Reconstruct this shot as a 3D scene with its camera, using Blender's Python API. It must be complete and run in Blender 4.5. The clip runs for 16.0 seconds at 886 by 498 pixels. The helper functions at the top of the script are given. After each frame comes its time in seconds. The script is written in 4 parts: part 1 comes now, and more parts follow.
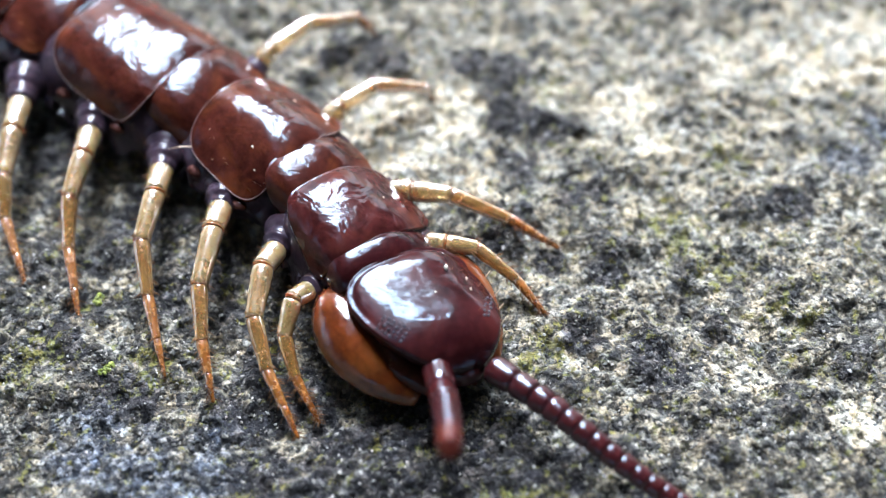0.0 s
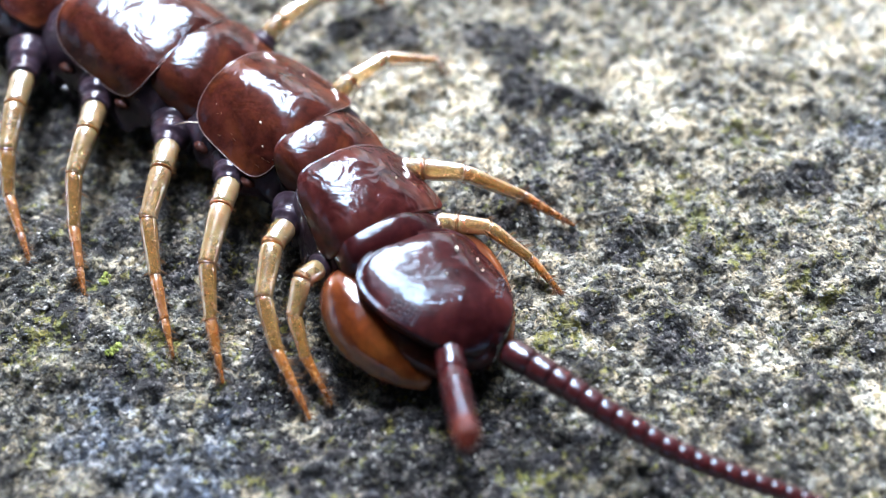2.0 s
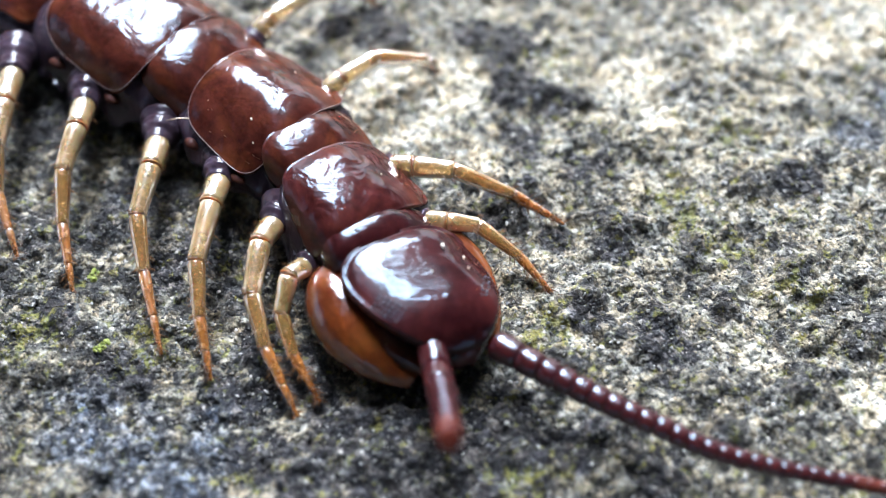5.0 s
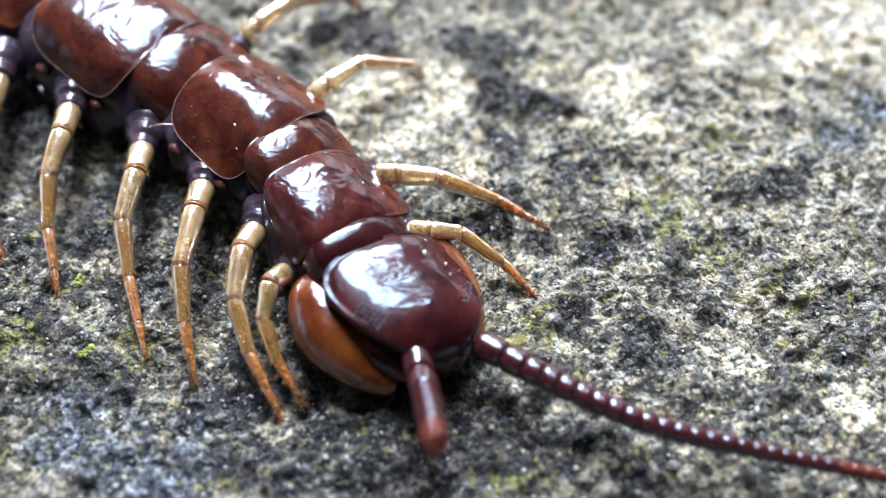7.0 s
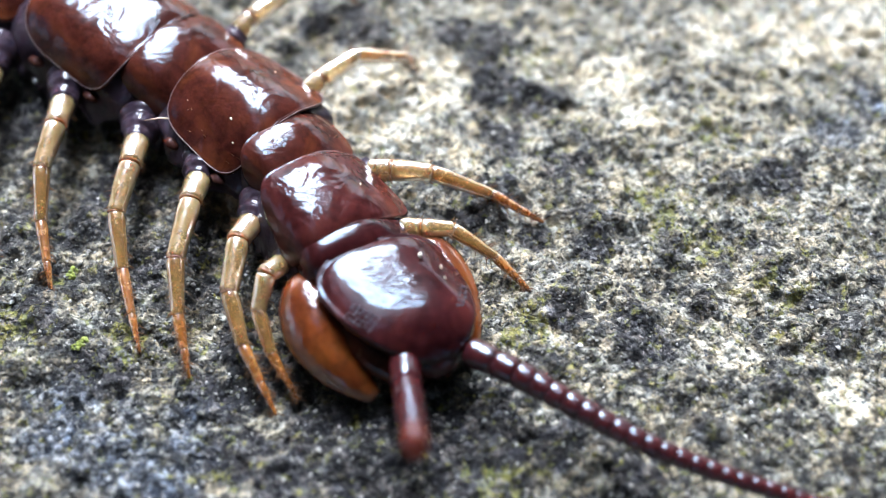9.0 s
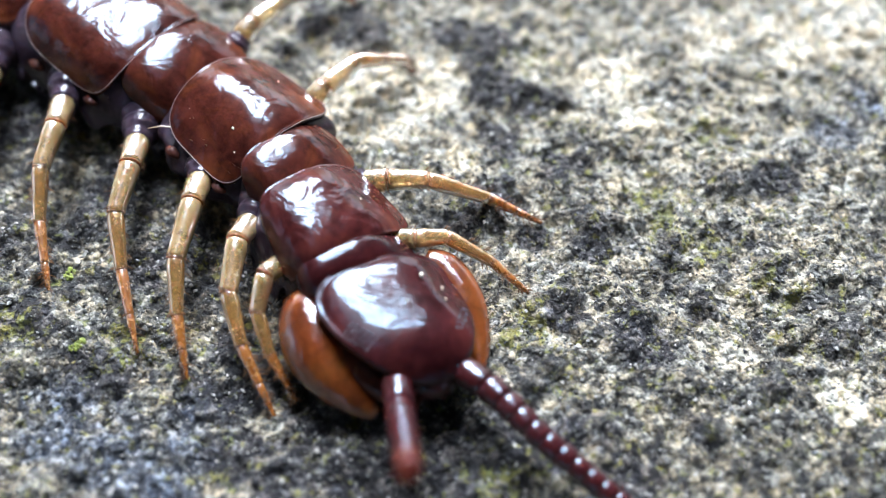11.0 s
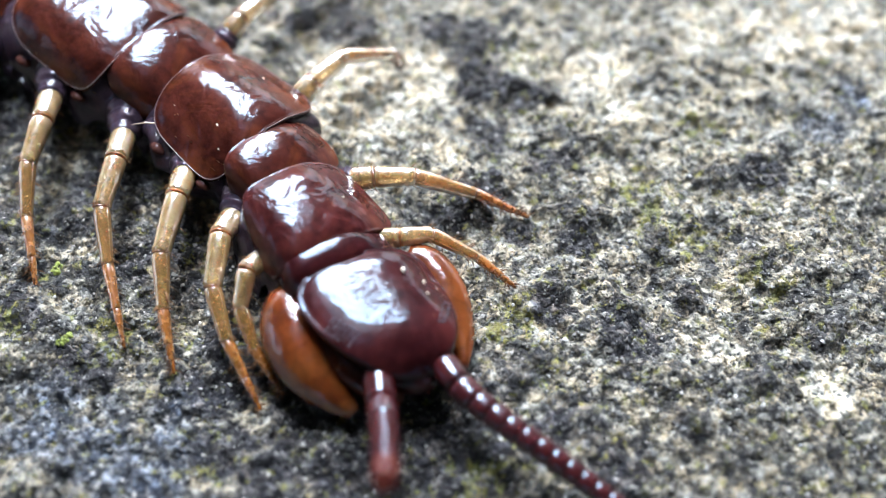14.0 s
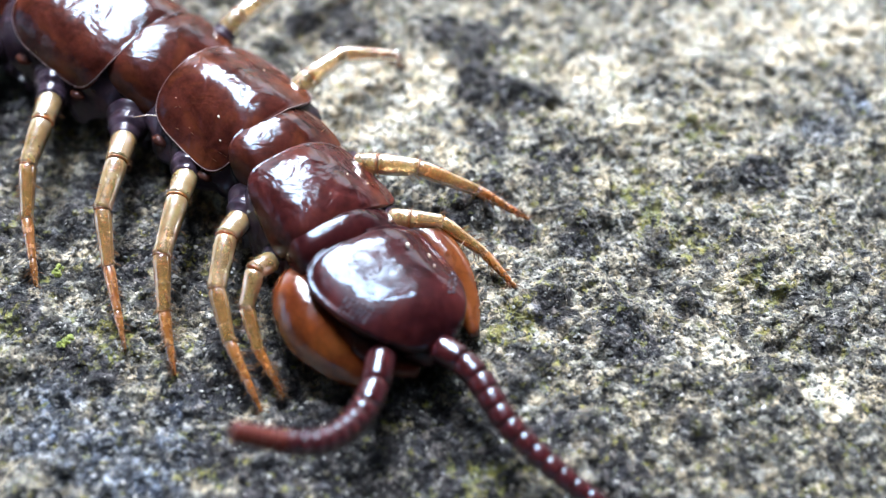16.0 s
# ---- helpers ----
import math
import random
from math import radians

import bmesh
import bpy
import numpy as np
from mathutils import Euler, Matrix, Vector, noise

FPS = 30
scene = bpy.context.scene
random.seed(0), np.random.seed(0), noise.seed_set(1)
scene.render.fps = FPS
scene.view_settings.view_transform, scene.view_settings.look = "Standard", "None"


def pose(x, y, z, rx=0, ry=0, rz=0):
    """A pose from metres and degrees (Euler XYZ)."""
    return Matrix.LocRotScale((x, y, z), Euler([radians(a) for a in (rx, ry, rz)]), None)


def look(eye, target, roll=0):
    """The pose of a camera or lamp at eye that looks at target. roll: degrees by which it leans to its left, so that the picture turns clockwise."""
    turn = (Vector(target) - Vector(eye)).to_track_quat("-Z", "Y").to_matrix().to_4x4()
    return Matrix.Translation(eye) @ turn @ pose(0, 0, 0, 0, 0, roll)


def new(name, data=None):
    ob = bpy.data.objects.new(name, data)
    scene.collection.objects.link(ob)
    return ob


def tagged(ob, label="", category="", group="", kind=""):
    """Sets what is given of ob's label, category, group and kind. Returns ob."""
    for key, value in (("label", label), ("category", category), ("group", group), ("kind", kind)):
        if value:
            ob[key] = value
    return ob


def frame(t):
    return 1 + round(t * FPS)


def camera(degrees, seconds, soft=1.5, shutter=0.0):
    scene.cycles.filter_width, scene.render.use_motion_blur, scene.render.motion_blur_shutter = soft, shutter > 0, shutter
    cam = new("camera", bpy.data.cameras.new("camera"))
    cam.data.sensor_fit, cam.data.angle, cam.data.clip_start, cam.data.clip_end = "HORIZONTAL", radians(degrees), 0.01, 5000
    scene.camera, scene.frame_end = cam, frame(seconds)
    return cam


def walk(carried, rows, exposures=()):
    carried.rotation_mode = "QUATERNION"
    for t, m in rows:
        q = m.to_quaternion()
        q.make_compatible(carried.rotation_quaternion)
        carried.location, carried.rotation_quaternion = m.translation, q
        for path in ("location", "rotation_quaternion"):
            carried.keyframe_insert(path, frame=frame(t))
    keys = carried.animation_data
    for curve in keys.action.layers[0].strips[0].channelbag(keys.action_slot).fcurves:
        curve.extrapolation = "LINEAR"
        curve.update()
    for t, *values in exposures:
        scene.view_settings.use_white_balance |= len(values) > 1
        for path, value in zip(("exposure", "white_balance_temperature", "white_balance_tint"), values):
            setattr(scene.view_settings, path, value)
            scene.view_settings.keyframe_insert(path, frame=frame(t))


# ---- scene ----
cam = camera(40, 16.0, soft=1.2)
walk(cam, [
    (0, pose(-0.000017, -0.011853, 0.018426, 33.649, 0.481, 0.210)),
    (0.5, pose(-0.000232, -0.011770, 0.018329, 33.368, 0.416, 0.090)),
    (1, pose(-0.000199, -0.011691, 0.018178, 33.224, 0.479, 0.081)),
    (1.5, pose(-0.000272, -0.011545, 0.018070, 32.662, 0.653, 0.157)),
    (2, pose(-0.000231, -0.011585, 0.018063, 32.537, 0.584, 0.162)),
    (2.5, pose(-0.000052, -0.011616, 0.018058, 32.348, 0.591, 0.201)),
    (3, pose(-0.000104, -0.011622, 0.018083, 32.184, 0.111, -0.085)),
    (3.5, pose(-0.000104, -0.011718, 0.018017, 32.574, 0.146, -0.005)),
    (4, pose(-0.000163, -0.011631, 0.018005, 32.538, 0.255, 0.201)),
    (6.5, pose(-0.000044, -0.011684, 0.018038, 32.922, 0.117, 0.121)),
    (7, pose(0.000000, -0.011710, 0.018031, 33.000, -0.000, 0.000)),
    (7.5, pose(0.000038, -0.011693, 0.018035, 32.778, -0.133, -0.104)),
    (8, pose(0.000051, -0.011732, 0.017979, 32.759, -0.062, -0.037)),
    (8.5, pose(-0.000059, -0.011667, 0.018011, 32.665, -0.213, -0.065)),
    (9, pose(0.000082, -0.011647, 0.018017, 32.546, -0.088, 0.031)),
    (11.5, pose(0.000017, -0.011682, 0.017980, 32.703, -0.307, -0.148)),
    (12, pose(0.000129, -0.011694, 0.017987, 32.674, -0.228, -0.162)),
    (12.5, pose(0.000033, -0.011687, 0.017971, 32.607, -0.306, -0.137)),
    (13, pose(0.000059, -0.011673, 0.017983, 32.513, -0.295, -0.185)),
    (13.5, pose(0.000119, -0.011675, 0.017999, 32.379, -0.384, -0.187)),
    (14, pose(0.000221, -0.011738, 0.017965, 32.597, -0.307, -0.214)),
    (14.5, pose(0.000131, -0.011729, 0.017999, 32.513, -0.542, -0.334)),
    (15, pose(0.000153, -0.011711, 0.017987, 32.596, -0.426, -0.215)),
    (15.5, pose(0.000111, -0.011745, 0.017990, 32.646, -0.491, -0.292)),
    (16, pose(0.000200, -0.011726, 0.017993, 32.635, -0.346, -0.194)),
])
cam.data.dof.use_dof = True
cam.data.dof.focus_distance = 0.0208
cam.data.dof.aperture_fstop = 58.0


MM = 0.001  # the plan below is written in millimetres


# ---- world, sun, exposure ----
world = bpy.data.worlds.new("world")
scene.world = world
world.use_nodes = True
SUN_FROM = Vector((0.07, 0.64, 0.74)).normalized()
sky = world.node_tree.nodes.new("ShaderNodeTexSky")
sky.sky_type = "NISHITA"
sky.sun_disc = False
sky.sun_elevation = math.asin(SUN_FROM.z)
sky.sun_rotation = math.atan2(SUN_FROM.x, SUN_FROM.y)
sky.air_density, sky.dust_density = 1.0, 6.0
world.node_tree.nodes["Background"].inputs["Strength"].default_value = 0.15
world.node_tree.links.new(sky.outputs[0], world.node_tree.nodes["Background"].inputs["Color"])
sun = new("sun", bpy.data.lights.new("sun", "SUN"))
sun.data.energy, sun.data.angle, sun.data.color = 6.0, radians(41.0), (0.90, 0.965, 1.06)
sun.matrix_world = look(SUN_FROM * 3, (0, 0, 0))
scene.view_settings.exposure = 1.93
scene.view_settings.use_white_balance = True
scene.view_settings.white_balance_temperature, scene.view_settings.white_balance_tint = 5750, 9


# ---- materials ----
def material(name):
    m = bpy.data.materials.new(name)
    m.use_nodes = True
    return m, m.node_tree.nodes, m.node_tree.links, m.node_tree.nodes["Principled BSDF"]


def mm_coords(nodes, links):
    """Object space, counted in millimetres."""
    c, s = nodes.new("ShaderNodeTexCoord"), nodes.new("ShaderNodeVectorMath")
    s.operation = "SCALE"
    s.inputs["Scale"].default_value = 1000
    links.new(c.outputs["Object"], s.inputs[0])
    return s.outputs[0]


def noise_tex(nodes, links, vector, scale, detail=4.0, rough=0.55, warp=0.0):
    n = nodes.new("ShaderNodeTexNoise")
    n.inputs["Scale"].default_value, n.inputs["Detail"].default_value = scale, detail
    n.inputs["Roughness"].default_value, n.inputs["Distortion"].default_value = rough, warp
    links.new(vector, n.inputs["Vector"])
    return n.outputs["Fac"]


def ramp(nodes, links, value, *stops):
    r = nodes.new("ShaderNodeValToRGB")
    while len(r.color_ramp.elements) < len(stops):
        r.color_ramp.elements.new(0.5)
    for e, (at, colour) in zip(r.color_ramp.elements, stops):
        e.position, e.color = at, (*colour, 1) if len(colour) == 3 else colour
    links.new(value, r.inputs[0])
    return r.outputs[0]


def grey(v):
    return (v, v, v)


def mix(nodes, links, fac, a, b):
    m = nodes.new("ShaderNodeMix")
    m.data_type = "RGBA"
    for socket, value in ((m.inputs[0], fac), (m.inputs[6], a), (m.inputs[7], b)):
        if isinstance(value, bpy.types.NodeSocket):
            links.new(value, socket)
        else:
            socket.default_value = value if socket == m.inputs[0] else (*value, 1)
    return m.outputs[2]


def calc(nodes, links, op, a, b=0.0, clamp=False):
    m = nodes.new("ShaderNodeMath")
    m.operation, m.use_clamp = op, clamp
    for socket, value in zip(m.inputs, (a, b)):
        if isinstance(value, bpy.types.NodeSocket):
            links.new(value, socket)
        else:
            socket.default_value = value
    return m.outputs[0]


def bump(nodes, links, bsdf, height, strength, distance):
    b = nodes.new("ShaderNodeBump")
    b.inputs["Strength"].default_value, b.inputs["Distance"].default_value = strength, distance
    links.new(height, b.inputs["Height"])
    links.new(b.outputs[0], bsdf.inputs["Normal"])
    links.new(b.outputs[0], bsdf.inputs["Coat Normal"])


def cuticle(name, dark, light, rough, sub=0.0, sub_mm=0.2, coat=0.5, coat_ior=1.5, clear=0.0, grain=7.0, wave=1.0, amber=None, polish=0.0):
    """Glossy arthropod cuticle, mottled, with fine pits, faint creases and amber blotches where it is thin."""
    m, nodes, links, bsdf = material(name)
    at = mm_coords(nodes, links)
    big = noise_tex(nodes, links, at, 1.3, 5, 0.6, 0.4)
    fine = noise_tex(nodes, links, at, grain, 6, 0.65)
    both = calc(nodes, links, "ADD", calc(nodes, links, "MULTIPLY", big, 0.7), calc(nodes, links, "MULTIPLY", fine, 0.3))
    colour = ramp(nodes, links, both, (0.36, dark), (0.62, light))
    if amber:
        thin = noise_tex(nodes, links, at, 0.95, 4, 0.6, 0.8)
        colour = mix(nodes, links, ramp(nodes, links, thin, (0.48, grey(0)), (0.72, grey(0.6))), colour, amber)
        # darker veins that branch under the surface
        vein = nodes.new("ShaderNodeTexVoronoi")
        vein.feature = "DISTANCE_TO_EDGE"
        vein.inputs["Scale"].default_value = 1.5
        bent = nodes.new("ShaderNodeVectorMath")
        bent.operation = "MULTIPLY_ADD"
        sway = nodes.new("ShaderNodeTexNoise")
        sway.inputs["Scale"].default_value, sway.inputs["Detail"].default_value = 2.4, 4
        links.new(at, sway.inputs["Vector"])
        links.new(sway.outputs["Color"], bent.inputs[0])
        bent.inputs[1].default_value = (0.7, 0.7, 0.7)
        links.new(at, bent.inputs[2])
        links.new(bent.outputs[0], vein.inputs["Vector"])
        colour = mix(nodes, links, ramp(nodes, links, vein.outputs["Distance"], (0.0, grey(0.3)), (0.10, grey(0))), colour, dark)
    links.new(colour, bsdf.inputs["Base Color"])
    sharp = 0.28 if polish else 1.0
    links.new(ramp(nodes, links, fine, (0.3, grey(rough * 0.9 * sharp)), (0.75, grey(rough * 1.7 * sharp))), bsdf.inputs["Roughness"])
    bsdf.inputs["IOR"].default_value = 1.5
    bsdf.inputs["Specular IOR Level"].default_value = polish or 0.05
    bsdf.inputs["Specular Tint"].default_value = (0.60, 0.81, 1.0, 1)
    bsdf.inputs["Coat Weight"].default_value, bsdf.inputs["Coat Roughness"].default_value = coat, 0.32 if polish else min(0.06, rough * 0.22)
    bsdf.inputs["Coat IOR"].default_value = coat_ior
    bsdf.inputs["Transmission Weight"].default_value = clear
    if sub:
        bsdf.inputs["Subsurface Weight"].default_value = sub
        bsdf.inputs["Subsurface Radius"].default_value = (1.0, 0.45, 0.2)
        bsdf.inputs["Subsurface Scale"].default_value = sub_mm * MM
    pits = noise_tex(nodes, links, at, 22, 2, 0.5)
    swell = noise_tex(nodes, links, at, 2.2, 2.5, 0.5, 0.6)
    h = calc(nodes, links, "ADD", calc(nodes, links, "MULTIPLY", pits, 0.05), calc(nodes, links, "MULTIPLY", swell, wave))
    bump(nodes, links, bsdf, h, 0.35, 0.05 * MM)
    return m


AMBER = (0.125, 0.034, 0.009)
TERGITE = cuticle("chestnut_cuticle", (0.010, 0.0020, 0.0017), (0.064, 0.0150, 0.0098), 0.13, 0.15, 0.2, coat=0.10, wave=2.0, amber=AMBER, polish=0.26)
WRINKLED = cuticle("wrinkled_chestnut_cuticle", (0.010, 0.0016, 0.0018), (0.054, 0.0120, 0.0110), 0.15, 0.15, 0.2, coat=0.10, wave=3.6, amber=(0.09, 0.023, 0.011), polish=0.26)
HEAD = cuticle("dark_chestnut_cuticle", (0.009, 0.0013, 0.0019), (0.036, 0.0078, 0.0085), 0.13, 0.12, 0.15, coat=0.10, wave=0.9, amber=(0.052, 0.011, 0.009), polish=0.26)
CLAW = cuticle("amber_cuticle", (0.034, 0.0062, 0.0028), (0.125, 0.030, 0.0075), 0.16, 0.4, 0.3, coat=0.5, coat_ior=1.6, clear=0.1, wave=2.0, amber=(0.17, 0.055, 0.012))
MOUTH = cuticle("rufous_cuticle", (0.016, 0.0028, 0.0022), (0.070, 0.0155, 0.0075), 0.2, 0.3, 0.25, coat=0.15, polish=0.2)
CLAW_TIP = cuticle("black_brown_cuticle", (0.02, 0.008, 0.006), (0.07, 0.02, 0.012), 0.2)
PLEURA = cuticle("violet_grey_membrane", (0.012, 0.008, 0.012), (0.050, 0.031, 0.044), 0.30, 0.2, 0.15, 0.5, 1.5, grain=11, wave=4.0)
SHIELD = cuticle("brown_shield", (0.024, 0.007, 0.006), (0.085, 0.030, 0.020), 0.42, 0.2, 0.15, 0.12, 1.5, grain=11, wave=3.0)
FEELER = cuticle("red_brown_cuticle", (0.018, 0.0023, 0.003), (0.048, 0.0078, 0.0090), 0.30, 0.2, 0.12, coat=0.3, wave=1.6, polish=0.6)
FEELER_TIP = cuticle("rusty_cuticle", (0.032, 0.006, 0.005), (0.105, 0.025, 0.017), 0.24, 0.35, 0.15, coat=0.5, wave=1.6)
LEG_PALE = cuticle("straw_cuticle", (0.42, 0.245, 0.080), (0.71, 0.490, 0.225), 0.18, 0.30, 0.3, 1.0, coat_ior=1.7, clear=0.72, wave=0.8)
LEG_MID = cuticle("honey_cuticle", (0.38, 0.170, 0.042), (0.65, 0.370, 0.120), 0.18, 0.30, 0.3, 1.0, coat_ior=1.7, clear=0.72, wave=0.8)
LEG_END = cuticle("orange_cuticle", (0.27, 0.075, 0.012), (0.55, 0.22, 0.045), 0.2, 0.2, 0.25, 0.9, coat_ior=1.6, clear=0.60)
JOINT = cuticle("brown_joint", (0.10, 0.035, 0.010), (0.30, 0.13, 0.04), 0.2, 0.3, 0.2, coat_ior=1.55, clear=0.3)
HAIR = cuticle("bristle_brown", (0.05, 0.02, 0.008), (0.20, 0.10, 0.04), 0.35, coat=0.3)
FUZZ = cuticle("pale_fuzz", (0.30, 0.20, 0.10), (0.60, 0.45, 0.28), 0.4, coat=0.3, clear=0.4)
DUST = cuticle("pale_dust", (0.35, 0.28, 0.18), (0.75, 0.68, 0.55), 0.5, coat=0.1)
MARGIN = cuticle("pale_margin", (0.10, 0.060, 0.055), (0.26, 0.18, 0.17), 0.40, coat=0.3)
EYE = cuticle("grey_lens", (0.020, 0.020, 0.026), (0.08, 0.08, 0.09), 0.25, coat=0.05, polish=0.12)


def blob_mask(nodes, links, at, blobs, edge, soften=0.3):
    """Round patches of crust and of painted shade with ragged edges: 1 inside, 0 outside."""
    total = None
    for x, y, r in blobs:
        v = nodes.new("ShaderNodeVectorMath")
        v.operation = "DISTANCE"
        flat = nodes.new("ShaderNodeVectorMath")
        flat.operation = "MULTIPLY"
        flat.inputs[1].default_value = (1, 1, 0)
        links.new(at, flat.inputs[0])
        links.new(flat.outputs[0], v.inputs[0])
        v.inputs[1].default_value = (x, y, 0)
        near = calc(nodes, links, "DIVIDE", v.outputs["Value"], r)
        near = calc(nodes, links, "ADD", near, calc(nodes, links, "MULTIPLY", edge, 2.6))
        near = calc(nodes, links, "SUBTRACT", 2.35 + soften * 0.2, near)
        near = calc(nodes, links, "DIVIDE", near, soften, clamp=True)
        total = near if total is None else calc(nodes, links, "MAXIMUM", total, near)
    return total


PALE = [(-1.44, 3.81, 0.82), (-1.78, 2.83, 0.59), (-0.18, 3.53, 0.65), (-0.91, 2.43, 0.58), (3.37, 3.81, 0.66), (3.83, 2.83, 0.48), (8.19, 5.37, 1.02),
        (0.51, 1.77, 0.31), (6.98, 4.91, 0.78), (5.3, 4.91, 0.67), (2.01, 4.03, 0.38), (5.02, -2.28, 0.36), (6.67, -3.0, 0.42), (0.15, 4.03, 0.55), (-0.61,
        3.18, 0.65), (4.47, 4.47, 0.44)]
# dark crust, and round the head's front the shade it casts, painted in
DARK = [(-1.42, 5.06, 0.62), (-2.44, 5.21, 0.45), (0.93, 4.69, 0.72), (0.26, 4.91, 0.39), (1.18, 3.6, 0.54), (1.82, 3.32, 0.49), (1.3, 2.29, 0.47), (0.96,
        1.0, 0.51), (0.54, 0.51, 0.4), (2.32, 1.7, 0.42), (3.36, -1.96, 0.57), (2.15, -1.52, 0.38), (2.82, -0.15, 0.4), (1.74, 0.09, 0.35), (0.75, -4.18,
        0.8), (1.84, -3.89, 0.54), (3.06, -4.37, 0.53), (6.22, 1.32, 0.52), (-1.4, -3.8, 0.99), (-2.76, -2.59, 0.65), (-1.95, -3.6, 0.72), (-0.33, -3.0,
        0.74), (-4.43, -0.15, 0.69), (-5.61, 1.19, 0.82), (-7.66, 2.9, 0.96), (-5.06, -0.62, 0.49), (-6.86, -1.52, 0.48), (-3.46, -3.0, 0.46), (-2.44, -4.46,
        0.53),
        (-3.78, -3.0, 0.55), (0.31, -3.8, 0.81), (-0.84, -4.46, 0.88), (-3.28, -1.95, 0.57), (0.96, -3.2, 0.55), (-3.19, -3.99, 0.63), (-5.55, -2.59, 0.56)]
# small dark lumps of crust; before the head and left of the body, painted shade too
LUMPS = [(1.59, -2.81, 0.42), (1.93, -2.56, 0.28), (2.25, -1.10, 0.32), (3.00, -2.03, 0.36), (3.47, -1.54, 0.3), (0.93, 0.60, 0.36), (2.39, 3.35, 0.26), (-1.43, 4.63, 0.4),
         (2.83, 0.36, 0.36), (4.20, 0.00, 0.28), (2.64, -3.67, 0.45), (-6.22, 0.53, 0.6), (-4.99, -0.07, 0.55), (-3.85, -1.10, 0.5), (-7.49, 0.29, 0.5), (4.64, -1.32, 0.3),
         (5.72, -0.52, 0.35), (5.35, 1.17, 0.4), (4.55, 4.43, 0.4), (4.37, -3.62, 0.35), (5.56, -2.92, 0.32), (6.84, -1.97, 0.4), (-6.76, -1.55, 0.4), (0.83, -3.96, 0.4),
         (-1.50, -4.01, 0.5), (-0.69, -4.10, 0.45), (0.02, -4.10, 0.4), (0.75, -3.37, 0.4)]
# bluish skylit shade painted at the near left; blue-grey crust at the right
BLUE = [(-4.95, -4.18, 0.89), (-5.94, -3.6, 0.82), (-4.04, -3.6, 0.54), (7.6, 2.5, 0.55), (8.22, 3.18, 0.4), (-4.19, -4.56, 0.62)]
GREEN = [(4.03, 0.80, 0.6), (-5.25, -2.02, 0.5), (1.49, -1.70, 0.55), (0.9, -4.6, 0.5), (1.94, 4.23, 0.5), (4.6, 0.0, 0.5), (5.9, -0.9, 0.5),
         (-7.2, -1.9, 0.6), (5.2, 2.4, 0.5)]


